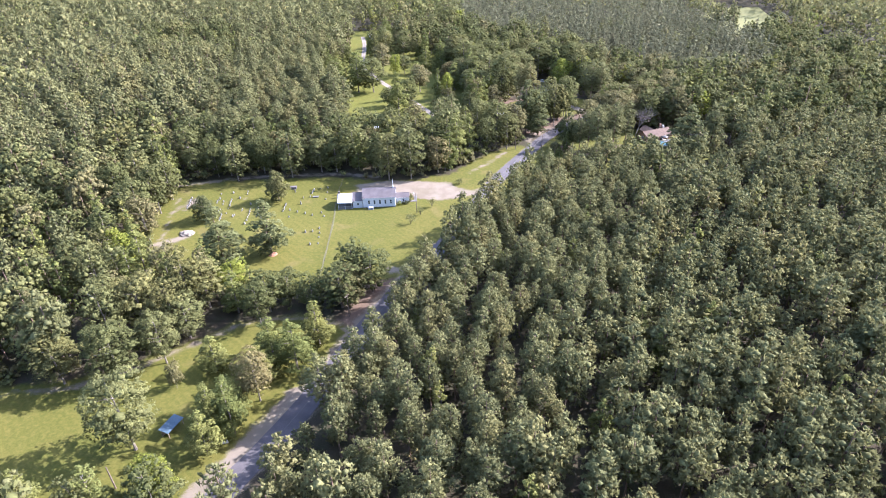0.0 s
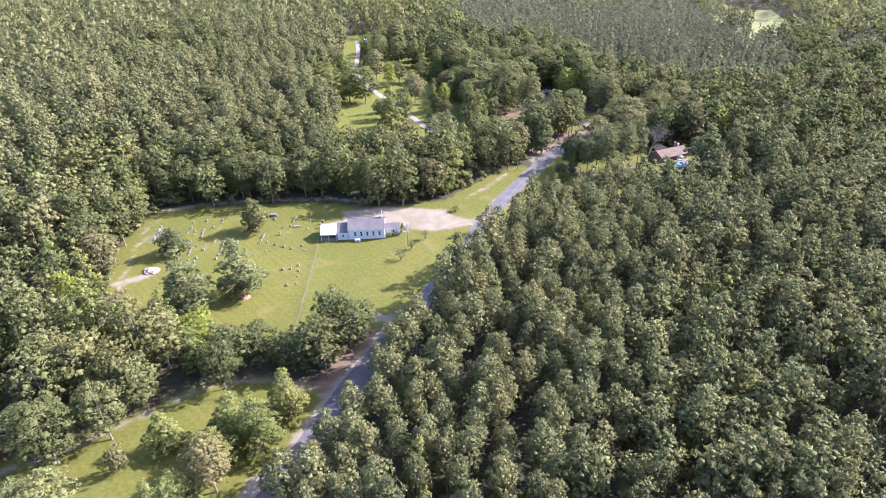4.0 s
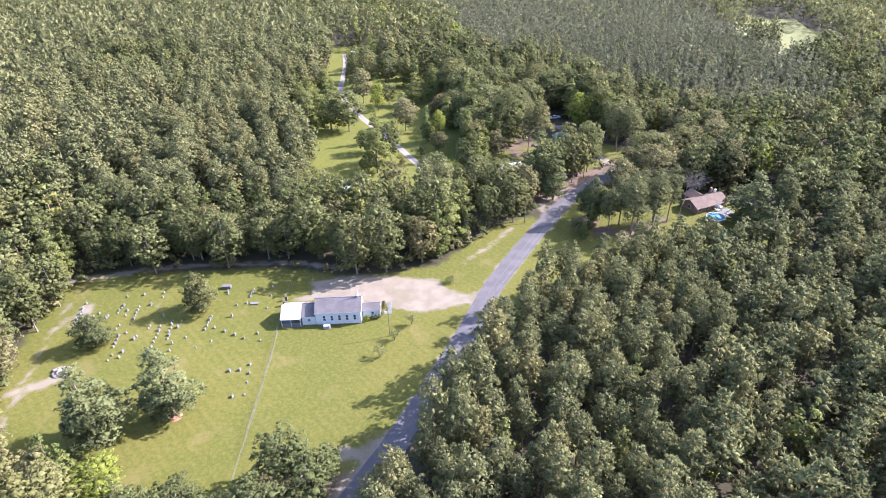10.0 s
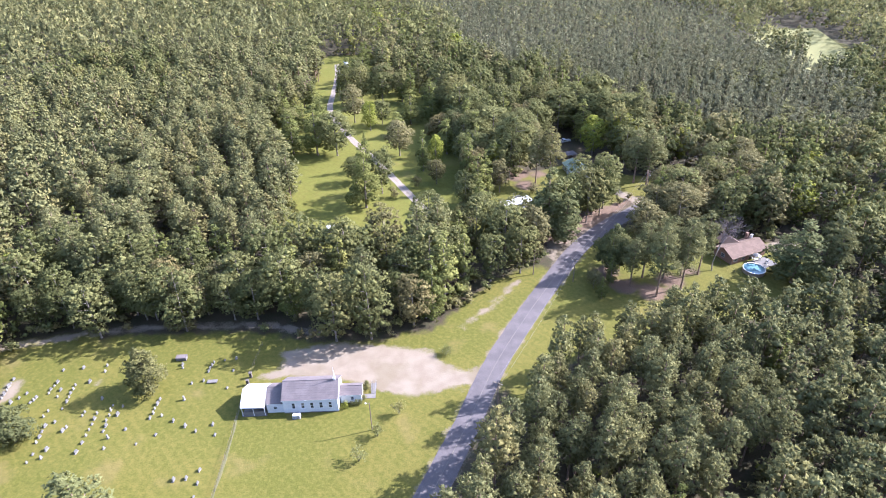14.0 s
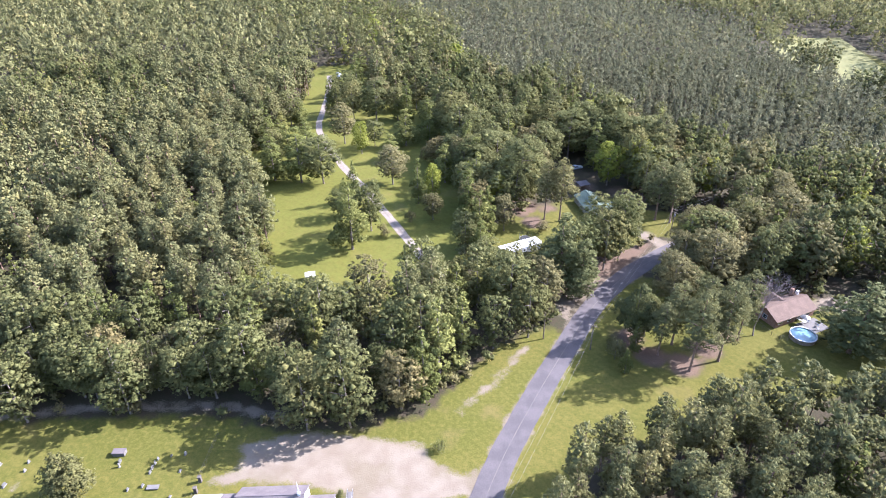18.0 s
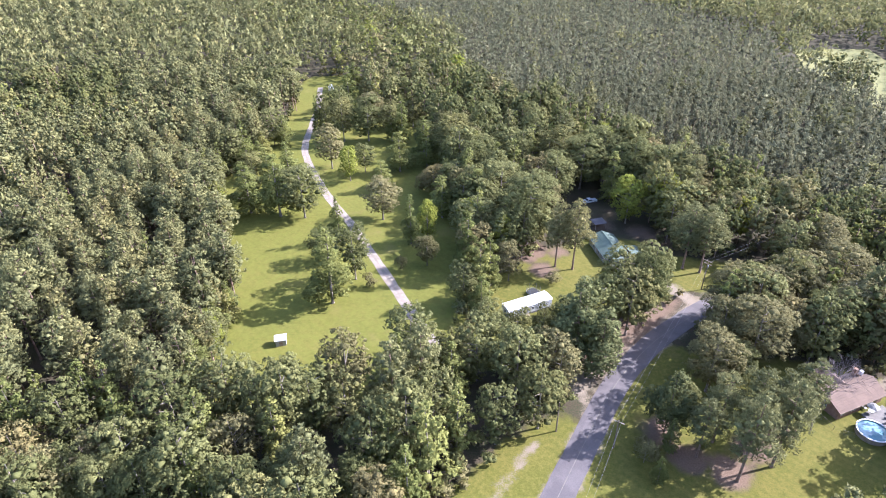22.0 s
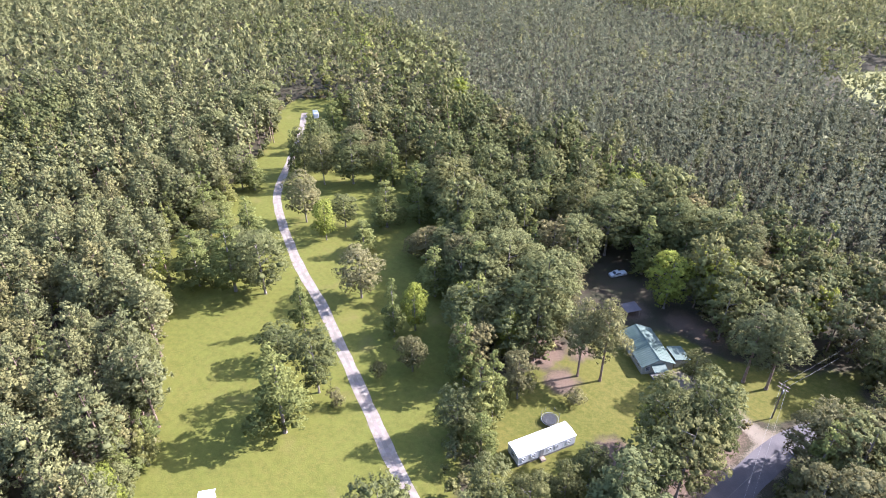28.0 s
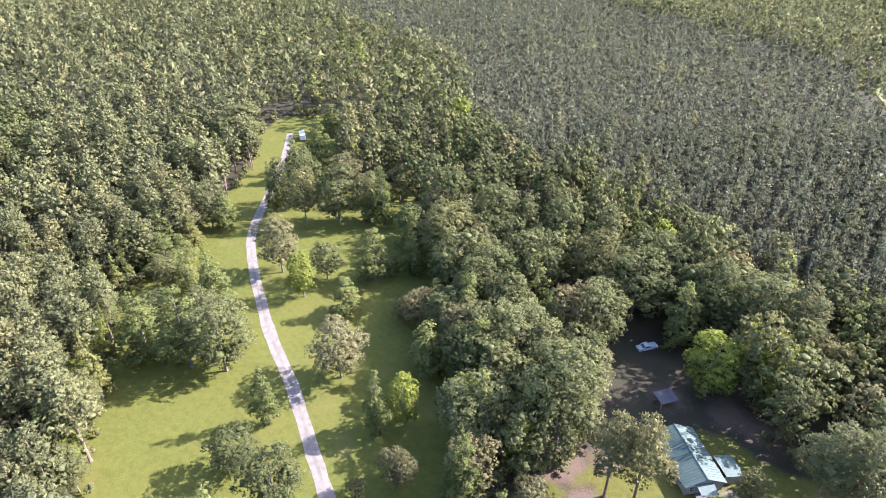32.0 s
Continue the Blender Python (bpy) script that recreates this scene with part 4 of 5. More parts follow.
def thin_shrub(x, y, h):
    """A young tree with bare stems and a sparse top."""
    e = empty("shrub", pose(x, y, 0), "small sparse ornamental tree on the church lawn", "shrub", "three small trees by the church")
    rng = random.Random(int(x * 10))
    bm = bmesh.new()
    tips = []
    for k in range(9):
        a, r = k * 2.4, rng.uniform(0.4, 1.3)
        tip = (r * math.cos(a), r * math.sin(a), h * rng.uniform(0.6, 1.0))
        tube(bm, [(0, 0, 0), (tip[0] * 0.3, tip[1] * 0.3, h * 0.35), tip], [0.05, 0.03, 0.01], 4)
        tips.append(tip)
    part("stem", bm, M["bark"], e)
    nr = np.random.default_rng(int(-x))
    c = np.array(tips)[nr.integers(0, 9, 300)] + nr.normal(size=(300, 3)) * (0.45, 0.45, 0.4)
    tri = c[:, None] + nr.normal(size=(300, 3, 3)) * 0.15
    o = new("crown", raw_mesh("crown", tri.reshape(-1, 3), np.arange(900).reshape(-1, 3), [M["oak"]], None, {"clump": nr.random(900), "tint": np.zeros(900), "outward": np.tile((0.5, 0.1, 0.85), (900, 1))}))
    o.parent = e


for x, y, h in ((-16, 210, 3.2), (-20, 203.6, 3.0), (-23, 197, 2.8), (-6, 230, 1.6)):
    thin_shrub(x, y, h)


def bare_tree(x, y, h):
    """A leafless tree: a forking trunk and a haze of twigs."""
    e = empty("bare_tree", pose(x, y, 0), "leafless greyish-brown tree beside the red-roofed house", "tree")
    rng = random.Random(8)
    trunk, twigs = bmesh.new(), bmesh.new()

    def grow(bm, p, d, length, r, depth):
        q = p + d * length
        tube(bm, [p, (p + q) / 2 + Vector((rng.uniform(-1, 1), rng.uniform(-1, 1), 0)) * length * 0.06, q], [r, r * 0.8, r * 0.6], 5 if depth < 2 else 3)
        if depth < 5:
            for _ in range(3 if depth < 3 else 5):
                nd = (d + Vector((rng.gauss(0, 0.55), rng.gauss(0, 0.55), rng.gauss(0.08, 0.3)))).normalized()
                grow(trunk if depth < 1 else twigs, q, nd, length * rng.uniform(0.6, 0.85), r * 0.58, depth + 1)

    grow(trunk, Vector((0, 0, -0.1)), Vector((0, 0, 1)), h * 0.3, 0.22, 0)
    part("trunk", trunk, M["bark"], e)
    part("bare_crown", twigs, M["twig"], e, "haze of fine bare grey twigs")


bare_tree(72.6, 268.4, 18)

ring = bmesh.new()
bmesh.ops.create_cone(ring, cap_ends=True, segments=18, radius1=1.6, radius2=1.1, depth=0.25, matrix=Matrix.Translation((-67.2, 176.9, 0.1)))
tagged(part("mulch_ring", ring, M["mulch"]), "ring of reddish mulch round a pine's foot", "mulch ring")

# low growth along the woods' edges and under the trees
def understorey():
    nr = np.random.default_rng(12)
    p = np.column_stack([nr.uniform(-150, 150, 26000), nr.uniform(75, 545, 26000)])
    d = open_ground(p)
    keep = (d < -0.4) & (d > -7) & (nr.random(len(p)) < 0.4)
    p = p[keep]
    q = np.column_stack([nr.uniform(-130, 130, 3400), nr.uniform(72, 420, 3400)])
    inside = q[(open_ground(q) < -7) & near_plan(q) & (zone(q) != 1)]
    wood_mesh("undergrowth", ["bush", "bush_green", "bush_lime"], [0.4, 0.5, 0.1], inside, 130, 1.9, False, 0.5, "low leafy undergrowth between the pines", [3.4, 4.4, 3.6], 4, 9, 0.5)
    n = near_plan(p)
    wood_mesh("edge_growth", ["bush", "bush_green"], [0.45, 0.55], p[n], 260, 1.6, False, 0.9, "low leafy shrubs along the woods' edge", [3.2, 4.2], 4, 5, 0.5)
    wood_mesh("edge_growth", ["bush", "bush_green"], [0.45, 0.55], p[~n][::2], 90, 2.6, False, 0.9, "low leafy shrubs along the woods' edge", [4.0, 5.0], 4, 6, 0.5)


understorey()


# ---- buildings ----
def slab(bm, a, b, c, d, thick):
    """A flat plate with upper corners a b c d."""
    top = [bm.verts.new(p) for p in (a, b, c, d)]
    low = [bm.verts.new((p[0], p[1], p[2] - thick)) for p in (a, b, c, d)]
    bm.faces.new(top), bm.faces.new(low[::-1])
    for i in range(4):
        bm.faces.new((top[i], low[i], low[(i + 1) % 4], top[(i + 1) % 4]))
    bmesh.ops.recalc_face_normals(bm, faces=bm.faces)
    return bm


def window(parent, x, y, z, w, h, face="y", out=-1, frame_mat=None, bars=True):
    """A framed window on a wall that faces along y or x; out is the side it faces."""
    t = 0.07
    bm = bmesh.new()
    for u0, u1, v0, v1 in ((-w / 2 - t, -w / 2, -t, h + t), (w / 2, w / 2 + t, -t, h + t), (-w / 2, w / 2, -t, 0), (-w / 2, w / 2, h, h + t)) + (((-w / 2, w / 2, h / 2 - 0.03, h / 2 + 0.03),) if bars else ()):
        if face == "y":
            box(bm, x + u0, x + u1, y + min(0, out * 0.07), y + max(0, out * 0.07), z + v0, z + v1)
        else:
            box(bm, x + min(0, out * 0.07), x + max(0, out * 0.07), y + u0, y + u1, z + v0, z + v1)
    fr = part("window", bm, frame_mat or M["white_wall"], parent)
    g = 0.03 * out
    pane = new_box(x - w / 2, x + w / 2, y + min(0, g), y + max(0, g), z, z + h) if face == "y" else new_box(x + min(0, g), x + max(0, g), y - w / 2, y + w / 2, z, z + h)
    part("pane", pane, M["glass"], fr, "dark window glass")
    return fr


def door(parent, x, y, z, w, h, face, out, mat):
    g = 0.06 * out
    bm = new_box(x - w / 2, x + w / 2, y + min(0, g), y + max(0, g), z, z + h) if face == "y" else new_box(x + min(0, g), x + max(0, g), y - w / 2, y + w / 2, z, z + h)
    return part("door", bm, mat, parent)


def block(parent, x0, x1, y0, y1, wall_h, ridge_h, wall, roof, over=0.3, siding=0.0, seams=0, gables=True, cap=None):
    """Four walls with gables at both ends and a two-sided roof whose ridge runs along x."""
    ym, t = (y0 + y1) / 2, 0.15
    rise = (ridge_h - wall_h) / (ym - y0)
    for ya, yb in ((y0, y0 + t), (y1 - t, y1)):
        side = part("wall", new_box(x0, x1, ya, yb, 0, wall_h), wall, parent)
        if siding:
            yo = ya - 0.02 if ya == y0 else yb
            z = 0.1
            while z < wall_h - siding:
                part("siding_board", new_box(x0, x1, yo, yo + 0.02, z, z + siding * 0.55), wall, side)
                z += siding
    for xa, xb in ((x0 + 0.002, x0 + t), (x1 - t, x1 - 0.002)):
        bm = bmesh.new()
        prof = [(y0 + t, 0), (y1 - t, 0), (y1 - t, wall_h), (ym, ridge_h - 0.12), (y0 + t, wall_h)]
        a = [bm.verts.new((xa, y, z)) for y, z in prof]
        b = [bm.verts.new((xb, y, z)) for y, z in prof]
        bm.faces.new(a), bm.faces.new(b[::-1])
        for i in range(5):
            bm.faces.new((a[i], b[i], b[(i + 1) % 5], a[(i + 1) % 5]))
        bmesh.ops.recalc_face_normals(bm, faces=bm.faces)
        part("gable_wall", bm, wall, parent)
    ze = wall_h - rise * over + 0.1
    for ya in (y0 - over, y1 + over):
        bm = slab(bmesh.new(), (x0 - over, ya, ze), (x1 + over, ya, ze), (x1 + over, ym, ridge_h + 0.1), (x0 - over, ym, ridge_h + 0.1), 0.1)
        panel = part("roof_panel", bm, roof, parent)
        if seams:
            n = int((x1 - x0) / seams)
            for i in range(1, n):
                x = x0 + (x1 - x0) * i / n
                part("roof_seam", slab(bmesh.new(), (x - 0.025, ya, ze + 0.04), (x + 0.025, ya, ze + 0.04), (x + 0.025, ym, ridge_h + 0.14), (x - 0.025, ym, ridge_h + 0.14), 0.04), roof, panel)
        yo = 0.025 if ya > ym else -0.025
        part("fascia", new_box(x0 - over, x1 + over, min(ya, ya + yo), max(ya, ya + yo), ze - 0.2, ze - 0.02), cap or M["white_wall"], parent)
    bm = bmesh.new()
    box(bm, x0 - over, x1 + over, ym - 0.12, ym + 0.12, ridge_h + 0.08, ridge_h + 0.14)
    part("ridge_cap", bm, roof, parent)


def shingle_rows(parent, x0, x1, y0, y1, wall_h, ridge_h, over, mat, course=0.45):
    """Shingle courses as low steps on both roof sides."""
    ym = (y0 + y1) / 2
    rise = (ridge_h - wall_h) / (ym - y0)
    for sgn, ya in ((1, y0 - over), (-1, y1 + over)):
        ze = wall_h - rise * over + 0.1
        n = int(abs(ym - ya) / course)
        for i in range(n):
            a, b = ya + sgn * course * i, ya + sgn * course * (i + 0.92)
            za, zb = ze + rise * course * i, ze + rise * course * (i + 0.92)
            bm = slab(bmesh.new(), (x0 - over, a, za + 0.02), (x1 + over, a, za + 0.02), (x1 + over, b, zb + 0.01), (x0 - over, b, zb + 0.01), 0.03)
            part("shingle_course", bm, mat, parent)


church = empty("church", pose(-29.7, 210.6, 0, 0, 0, 3.9), "white clapboard country church with brown shingle roof and thin steeple", "church")
NAVE_W, NAVE_H, NAVE_R = 7.2, 4.05, 6.4
block(church, -12.2, 0, 0, NAVE_W, NAVE_H, NAVE_R, M["white_wall"], M["shingle"], 0.22, 0.4)
shingle_rows(church, -12.2, 0, 0, NAVE_W, NAVE_H, NAVE_R, 0.22, M["shingle"])
for i in range(5):
    for y, out in ((-0.02, -1), (NAVE_W + 0.02, 1)):
        wd = window(church, -9.9 + 2.05 * i, y, 1.45, 0.62, 1.6, "y", out)
        part("window_sill", new_box(-10.3 + 2.05 * i, -9.5 + 2.05 * i, y + min(0, 0.12 * out), y + max(0, 0.12 * out), 1.31, 1.38), M["white_metal"], wd)
block(church, -16.0, -12.42, 0.35, 6.85, 2.75, 4.8, M["white_wall"], M["shingle"], 0.15, 0.4)
shingle_rows(church, -16.0, -12.6, 0.35, 6.85, 2.75, 4.8, 0.15, M["shingle"])
window(church, -14.1, 0.33, 1.2, 0.7, 0.7)
block(church, 0.22, 5.0, 2.5, 6.1, 2.5, 3.6, M["white_wall"], M["shingle"], 0.18, 0.4)
shingle_rows(church, 0.4, 5.0, 2.5, 6.1, 2.5, 3.6, 0.18, M["shingle"])
window(church, 2.9, 2.48, 1.0, 0.6, 0.9)
dr = door(church, 5.02, 4.3, 0.1, 1.5, 2.05, "x", 1, M["wood"])
part("door_handle", new_box(5.08, 5.12, 4.25, 4.35, 1.0, 1.15), M["steel"], dr)
# steeple
bm = new_box(-1.0, -0.5, 3.35, 3.85, 6.0, 6.85)
box(bm, -1.05, -0.45, 3.3, 3.9, 6.85, 6.92)
st = part("steeple_base", bm, M["white_wall"], church, "small white square steeple base")
bm = bmesh.new()
tube(bm, [(-0.75, 3.6, 6.92), (-0.75, 3.6, 7.3), (-0.75, 3.6, 10.0)], [0.2, 0.13, 0.02], 8)
part("spire", bm, M["white_metal"], st, "slender white spire")
# carport: a gabled sheet-metal roof on posts, open to the south and west
for ya in (-0.6, 7.0):
    porch = part("carport_roof", slab(bmesh.new(), (-21.6, ya, 2.75), (-16.2, ya, 2.75), (-16.2, 3.2, 4.75), (-21.6, 3.2, 4.75), 0.1), M["white_metal"], church, "bright white sheet-metal carport roof")
    for i in range(1, 9):
        x = -21.6 + 5.4 * i / 9
        part("roof_seam", slab(bmesh.new(), (x - 0.02, ya, 2.78), (x + 0.02, ya, 2.78), (x + 0.02, 3.2, 4.78), (x - 0.02, 3.2, 4.78), 0.03), M["white_metal"], porch)
    part("fascia", new_box(-21.6, -16.2, ya - 0.015, ya + 0.015, 2.5, 2.66), M["white_wall"], church)
bm = bmesh.new()
ends = [[bm.verts.new((x, y, z)) for y, z in ((-0.45, 2.68), (6.85, 2.68), (3.2, 4.6))] for x in (-21.5, -21.4)]
bm.faces.new(ends[0]), bm.faces.new(ends[1][::-1])
for i in range(3):
    bm.faces.new((ends[0][i], ends[1][i], ends[1][(i + 1) % 3], ends[0][(i + 1) % 3]))
bmesh.ops.recalc_face_normals(bm, faces=bm.faces)
part("gable_panel", bm, M["white_wall"], church)
for x in (-21.4, -18.9, -16.4):
    for y in (-0.4, 6.8):
        part("post", new_box(x - 0.06, x + 0.06, y - 0.06, y + 0.06, 0.0, 2.66), M["white_wall"], church)
part("slab", new_box(-21.6, -16.02, -0.6, 6.9, 0.0, 0.12), M["concrete"], church, "bare concrete slab")
part("front_wall", new_box(-21.3, -16.2, -0.36, -0.26, 0.12, 1.15), M["concrete"], church, "low weathered front wall")
part("back_wall", new_box(-21.3, -16.2, 6.4, 6.55, 0.12, 2.66), M["white_wall"], church)
part("entrance_walk", new_box(5.1, 8.0, 3.6, 5.0, 0, 0.08), M["concrete"], church)
part("ramp", new_box(6.9, 8.0, 5.0, 8.5, 0, 0.1), M["concrete"], church)
for x in (6.95, 7.9):
    for y in (5.2, 6.8, 8.4):
        part("rail_post", new_box(x - 0.03, x + 0.03, y - 0.03, y + 0.03, 0.1, 1.0), M["steel"], church)
    part("hand_rail", new_box(x - 0.03, x + 0.03, 5.1, 8.5, 1.0, 1.06), M["steel"], church)
part("foundation", new_box(-12.18, -0.02, -0.035, -0.02, 0, 0.25), M["concrete"], church)

ac = empty("air_conditioner", pose(-38.8, 208.6, 0, 0, 0, 5.2), "white boxed air-conditioning unit beside the church wall", "air conditioner")
part("housing", new_box(-0.85, 0.85, -0.5, 0.5, 0.1, 1.05, bevel=0.05), M["white_metal"], ac)
part("pad", new_box(-0.95, 0.95, -0.6, 0.6, 0, 0.1), M["concrete"], ac)
gr = bmesh.new()
for i in range(8):
    box(gr, -0.7, 0.7, -0.52, -0.5, 0.2 + 0.09 * i, 0.24 + 0.09 * i)
part("grille", gr, M["steel"], ac)


def foundation_shrub(x, y, h, kind="bush", words="clipped green shrub at the church wall"):
    return tree(kind, x, y, h, 0.9, words, "shrubs at the church wall")


foundation_shrub(-28.4, 211.6, 2.0, "bush_lime", "bright yellow-green shrub at the church corner")
for x, y, h in ((-27.0, 212.3, 1.4), (-26.1, 212.5, 1.5), (-25.2, 212.8, 1.4), (-24.5, 214.0, 1.6), (-24.4, 217.4, 1.7), (-24.6, 218.9, 1.6)):
    foundation_shrub(x, y, h, "bush_green", "clipped dark green shrub at the church wall")


def headstone(kind, m):
    """A gravestone: a base with an upright slab, rounded or square at the top."""
    w, h, t = {"round": (0.62, 0.85, 0.16), "square": (0.95, 0.8, 0.2), "low": (0.6, 0.45, 0.2), "tall": (0.45, 1.25, 0.3)}[kind]
    mat = M["stone_light"] if kind in ("round", "tall") else M["stone_grey"]
    e = empty("headstone", m, {"round": "pale round-topped upright headstone in the grass", "square": "grey granite headstone on a wide base", "low": "low grey block headstone", "tall": "tall narrow pale headstone"}[kind], "headstone", "headstones of the cemetery")
    part("base", new_box(-t / 2 - 0.12, t / 2 + 0.12, -w / 2 - 0.12, w / 2 + 0.12, -0.05, 0.16, bevel=0.02), M["stone_light"], e)
    prof = [(-w / 2, 0.16), (w / 2, 0.16), (w / 2, h * 0.8)]
    prof += [(w / 2 * math.cos(a), h * 0.8 + h * 0.2 * math.sin(a)) for a in (0.5, 1.05, 1.57, 2.09, 2.64)] if kind in ("round", "square") else [(w / 2, h), (-w / 2, h)]
    prof += [(-w / 2, h * 0.8)]
    bm = bmesh.new()
    a = [bm.verts.new((-t / 2, y, z)) for y, z in prof]
    b = [bm.verts.new((t / 2, y, z)) for y, z in prof]
    bm.faces.new(a), bm.faces.new(b[::-1])
    for i in range(len(prof)):
        bm.faces.new((a[i], b[i], b[(i + 1) % len(prof)], a[(i + 1) % len(prof)]))
    bmesh.ops.recalc_face_normals(bm, faces=bm.faces)
    part("slab", bm, mat, e)
    return e


# rows of stones: from x, y to x, y, and how many
GRAVES_WEST = [(-109.8, 210.8, -111.4, 219.6, 8), (-107.1, 211.9, -105.2, 214.9, 3), (-102.3, 212.0, -102.1, 213.6, 3), (-99.8, 215.0, -100.0, 218.7, 4), (-97.2, 213.9, -97.4, 216.2, 2), (-94.0, 212.5, -95.0, 217.8, 5), (-93.0, 206.3, -93.7, 210.3, 2), (-96.6, 207.8, -96.7, 209.5, 2), (-93.8, 200.5, -94.6, 205.1, 4), (-92.5, 195.3, -92.7, 197.4, 2), (-90.0, 196.5, -90.3, 198.7, 2), (-89.7, 203.8, -89.7, 204.8, 2)]
GRAVES_MID = [(-83.3, 198.1, -83.7, 200.6, 2), (-88.0, 208.2, -87.8, 209.3, 2), (-83.7, 202.6, -84.8, 209.0, 5), (-80.6, 203.9, -82.6, 211.5, 6), (-79.7, 208.7, -79.8, 211.2, 2), (-78.0, 199.2, -78.7, 202.0, 2), (-72.0, 207.8, -72.1, 213.5, 5), (-69.5, 208.5, -60.0, 204.2, 4), (-71.6, 200.5, -68.5, 203.1, 2)]
GRAVES_EAST = [(-100.7, 222.9, -96.0, 223.8, 2), (-90.3, 222.6, -90.5, 224.7, 2), (-71.3, 224.1, -71.6, 225.3, 2), (-66.8, 218.8, -64.3, 219.7, 2), (-64.4, 222.9, -64.2, 226.2, 4), (-61.6, 227.1, -58.7, 227.6, 2), (-57.6, 217.4, -58.3, 223.4, 2), (-56.9, 206.2, -55.7, 203.3, 2), (-59.8, 191.7, -57.1, 192.1, 2), (-55.2, 194.1, -54.0, 187.9, 3), (-56.1, 183.1, -53.7, 183.7, 2)]
stones = {k: headstone(k, pose(x, y, 0, 0, 0, r)) for k, x, y, r in (("round", -86, 213.5, 3), ("square", -92, 219.0, 0), ("low", -76, 204.5, 6), ("tall", -66.5, 213.5, 0))}
rng = random.Random(3)
for x0, y0, x1, y1, n in GRAVES_WEST + GRAVES_MID + GRAVES_EAST:
    for i in range(n):
        f = i / max(1, n - 1)
        kind = rng.choices(["round", "square", "low", "tall"], [0.4, 0.36, 0.17, 0.07])[0]
        s = rng.uniform(0.68, 1.0)
        copy_thing(stones[kind], Matrix.LocRotScale((x0 + (x1 - x0) * f + rng.uniform(-0.2, 0.2), y0 + (y1 - y0) * f, 0), Euler((0, rng.uniform(-0.05, 0.05), rng.uniform(-0.15, 0.15))), (s, s, s * rng.uniform(0.9, 1.15))))


def vault(x, y, length, width, h, mat, words):
    e = empty("grave_vault", pose(x, y, 0, 0, 0, 4), words, "grave vault")
    part("box", new_box(-length / 2, length / 2, -width / 2, width / 2, 0, h, bevel=0.03), M["concrete"], e)
    part("lid", new_box(-length / 2 - 0.08, length / 2 + 0.08, -width / 2 - 0.08, width / 2 + 0.08, h, h + 0.1, bevel=0.02), mat, e)


vault(-72.7, 227.3, 2.5, 1.3, 0.9, M["shingle"], "low brown-topped concrete grave shelter by the wood's edge")
vault(-62.0, 219.4, 2.2, 0.9, 0.25, M["concrete"], "flat pale concrete grave slab in the grass")


def pillar(x, y):
    e = empty("gate_pillar", pose(x, y, 0, 0, 0, 5), "squat dark stone gate pillar beside the church", "gate pillar", "gate pillars")
    part("shaft", new_box(-0.3, 0.3, -0.3, 0.3, 0, 1.5, bevel=0.02), M["dark_stone"], e)
    part("cap", new_box(-0.38, 0.38, -0.38, 0.38, 1.5, 1.62, bevel=0.03), M["dark_stone"], e)


pillar(-53.1, 221.1), pillar(-53.0, 218.6)


def mound(x, y):
    bm = bmesh.new()
    bmesh.ops.create_icosphere(bm, subdivisions=4, radius=1.0)
    for v in bm.verts:
        n = noise.fractal(v.co * 2.2, 1.0, 2.0, 4)
        v.co = Vector((v.co.x * 2.6 * (1 + 0.25 * n), v.co.y * 1.9 * (1 + 0.25 * n), max(-0.1, v.co.z * 1.0 * (1 + 0.45 * n))))
    ob = part("sand_mound", bm, M["sand_pile"], None)
    ob.matrix_world = pose(x, y, 0)
    tagged(ob, "heap of pale sandy soil at the cemetery's edge", "soil heap")
    for f in ob.data.polygons:
        f.use_smooth = True


mound(-102, 191)


def fence_run(name, line, height, words):
    """A chain-link fence: posts, a top rail and the wires between."""
    e = empty(name, pose(*line[0], 0), words, "fence")
    o = np.array(line[0])
    pts = along(line, 3.0)
    rail, wires = bmesh.new(), bmesh.new()
    for p in pts:
        bm = bmesh.new()
        tube(bm, [(*(p - o), 0), (*(p - o), height)], [0.04, 0.04], 5)
        part("post", bm, M["fence_wire"], e)
    q = [(*(p - o), height) for p in pts]
    tube(rail, q, [0.022] * len(q), 4)
    for k in range(6):
        q = [(*(p - o), 0.1 + height * 0.85 * k / 6) for p in pts]
        tube(wires, q, [0.006] * len(q), 3)
    part("top_rail", rail, M["fence_wire"], e)
    part("wire_mesh", wires, M["fence_wire"], e)


fence_run("cemetery_fence", [(-48.5, 166), (-51, 197), (-52.2, 208), (-53.2, 217.5)], 1.2, "low rusty chain-link fence between cemetery and church lawn")
weeds = tagged(strip("uncut_grass", along([(-48.5, 160), (-51, 197), (-52.2, 208), (-53.2, 217.5)]), 0.24, -0.2, 0.05, M["dry_weeds"], 0.06, 0.14), "strip of dry uncut grass under the cemetery fence", "uncut grass", "", "structure")
fence_run("cemetery_fence", [(-53.6, 222), (-53.8, 233)], 1.2, "low rusty chain-link fence running to the wood's edge")


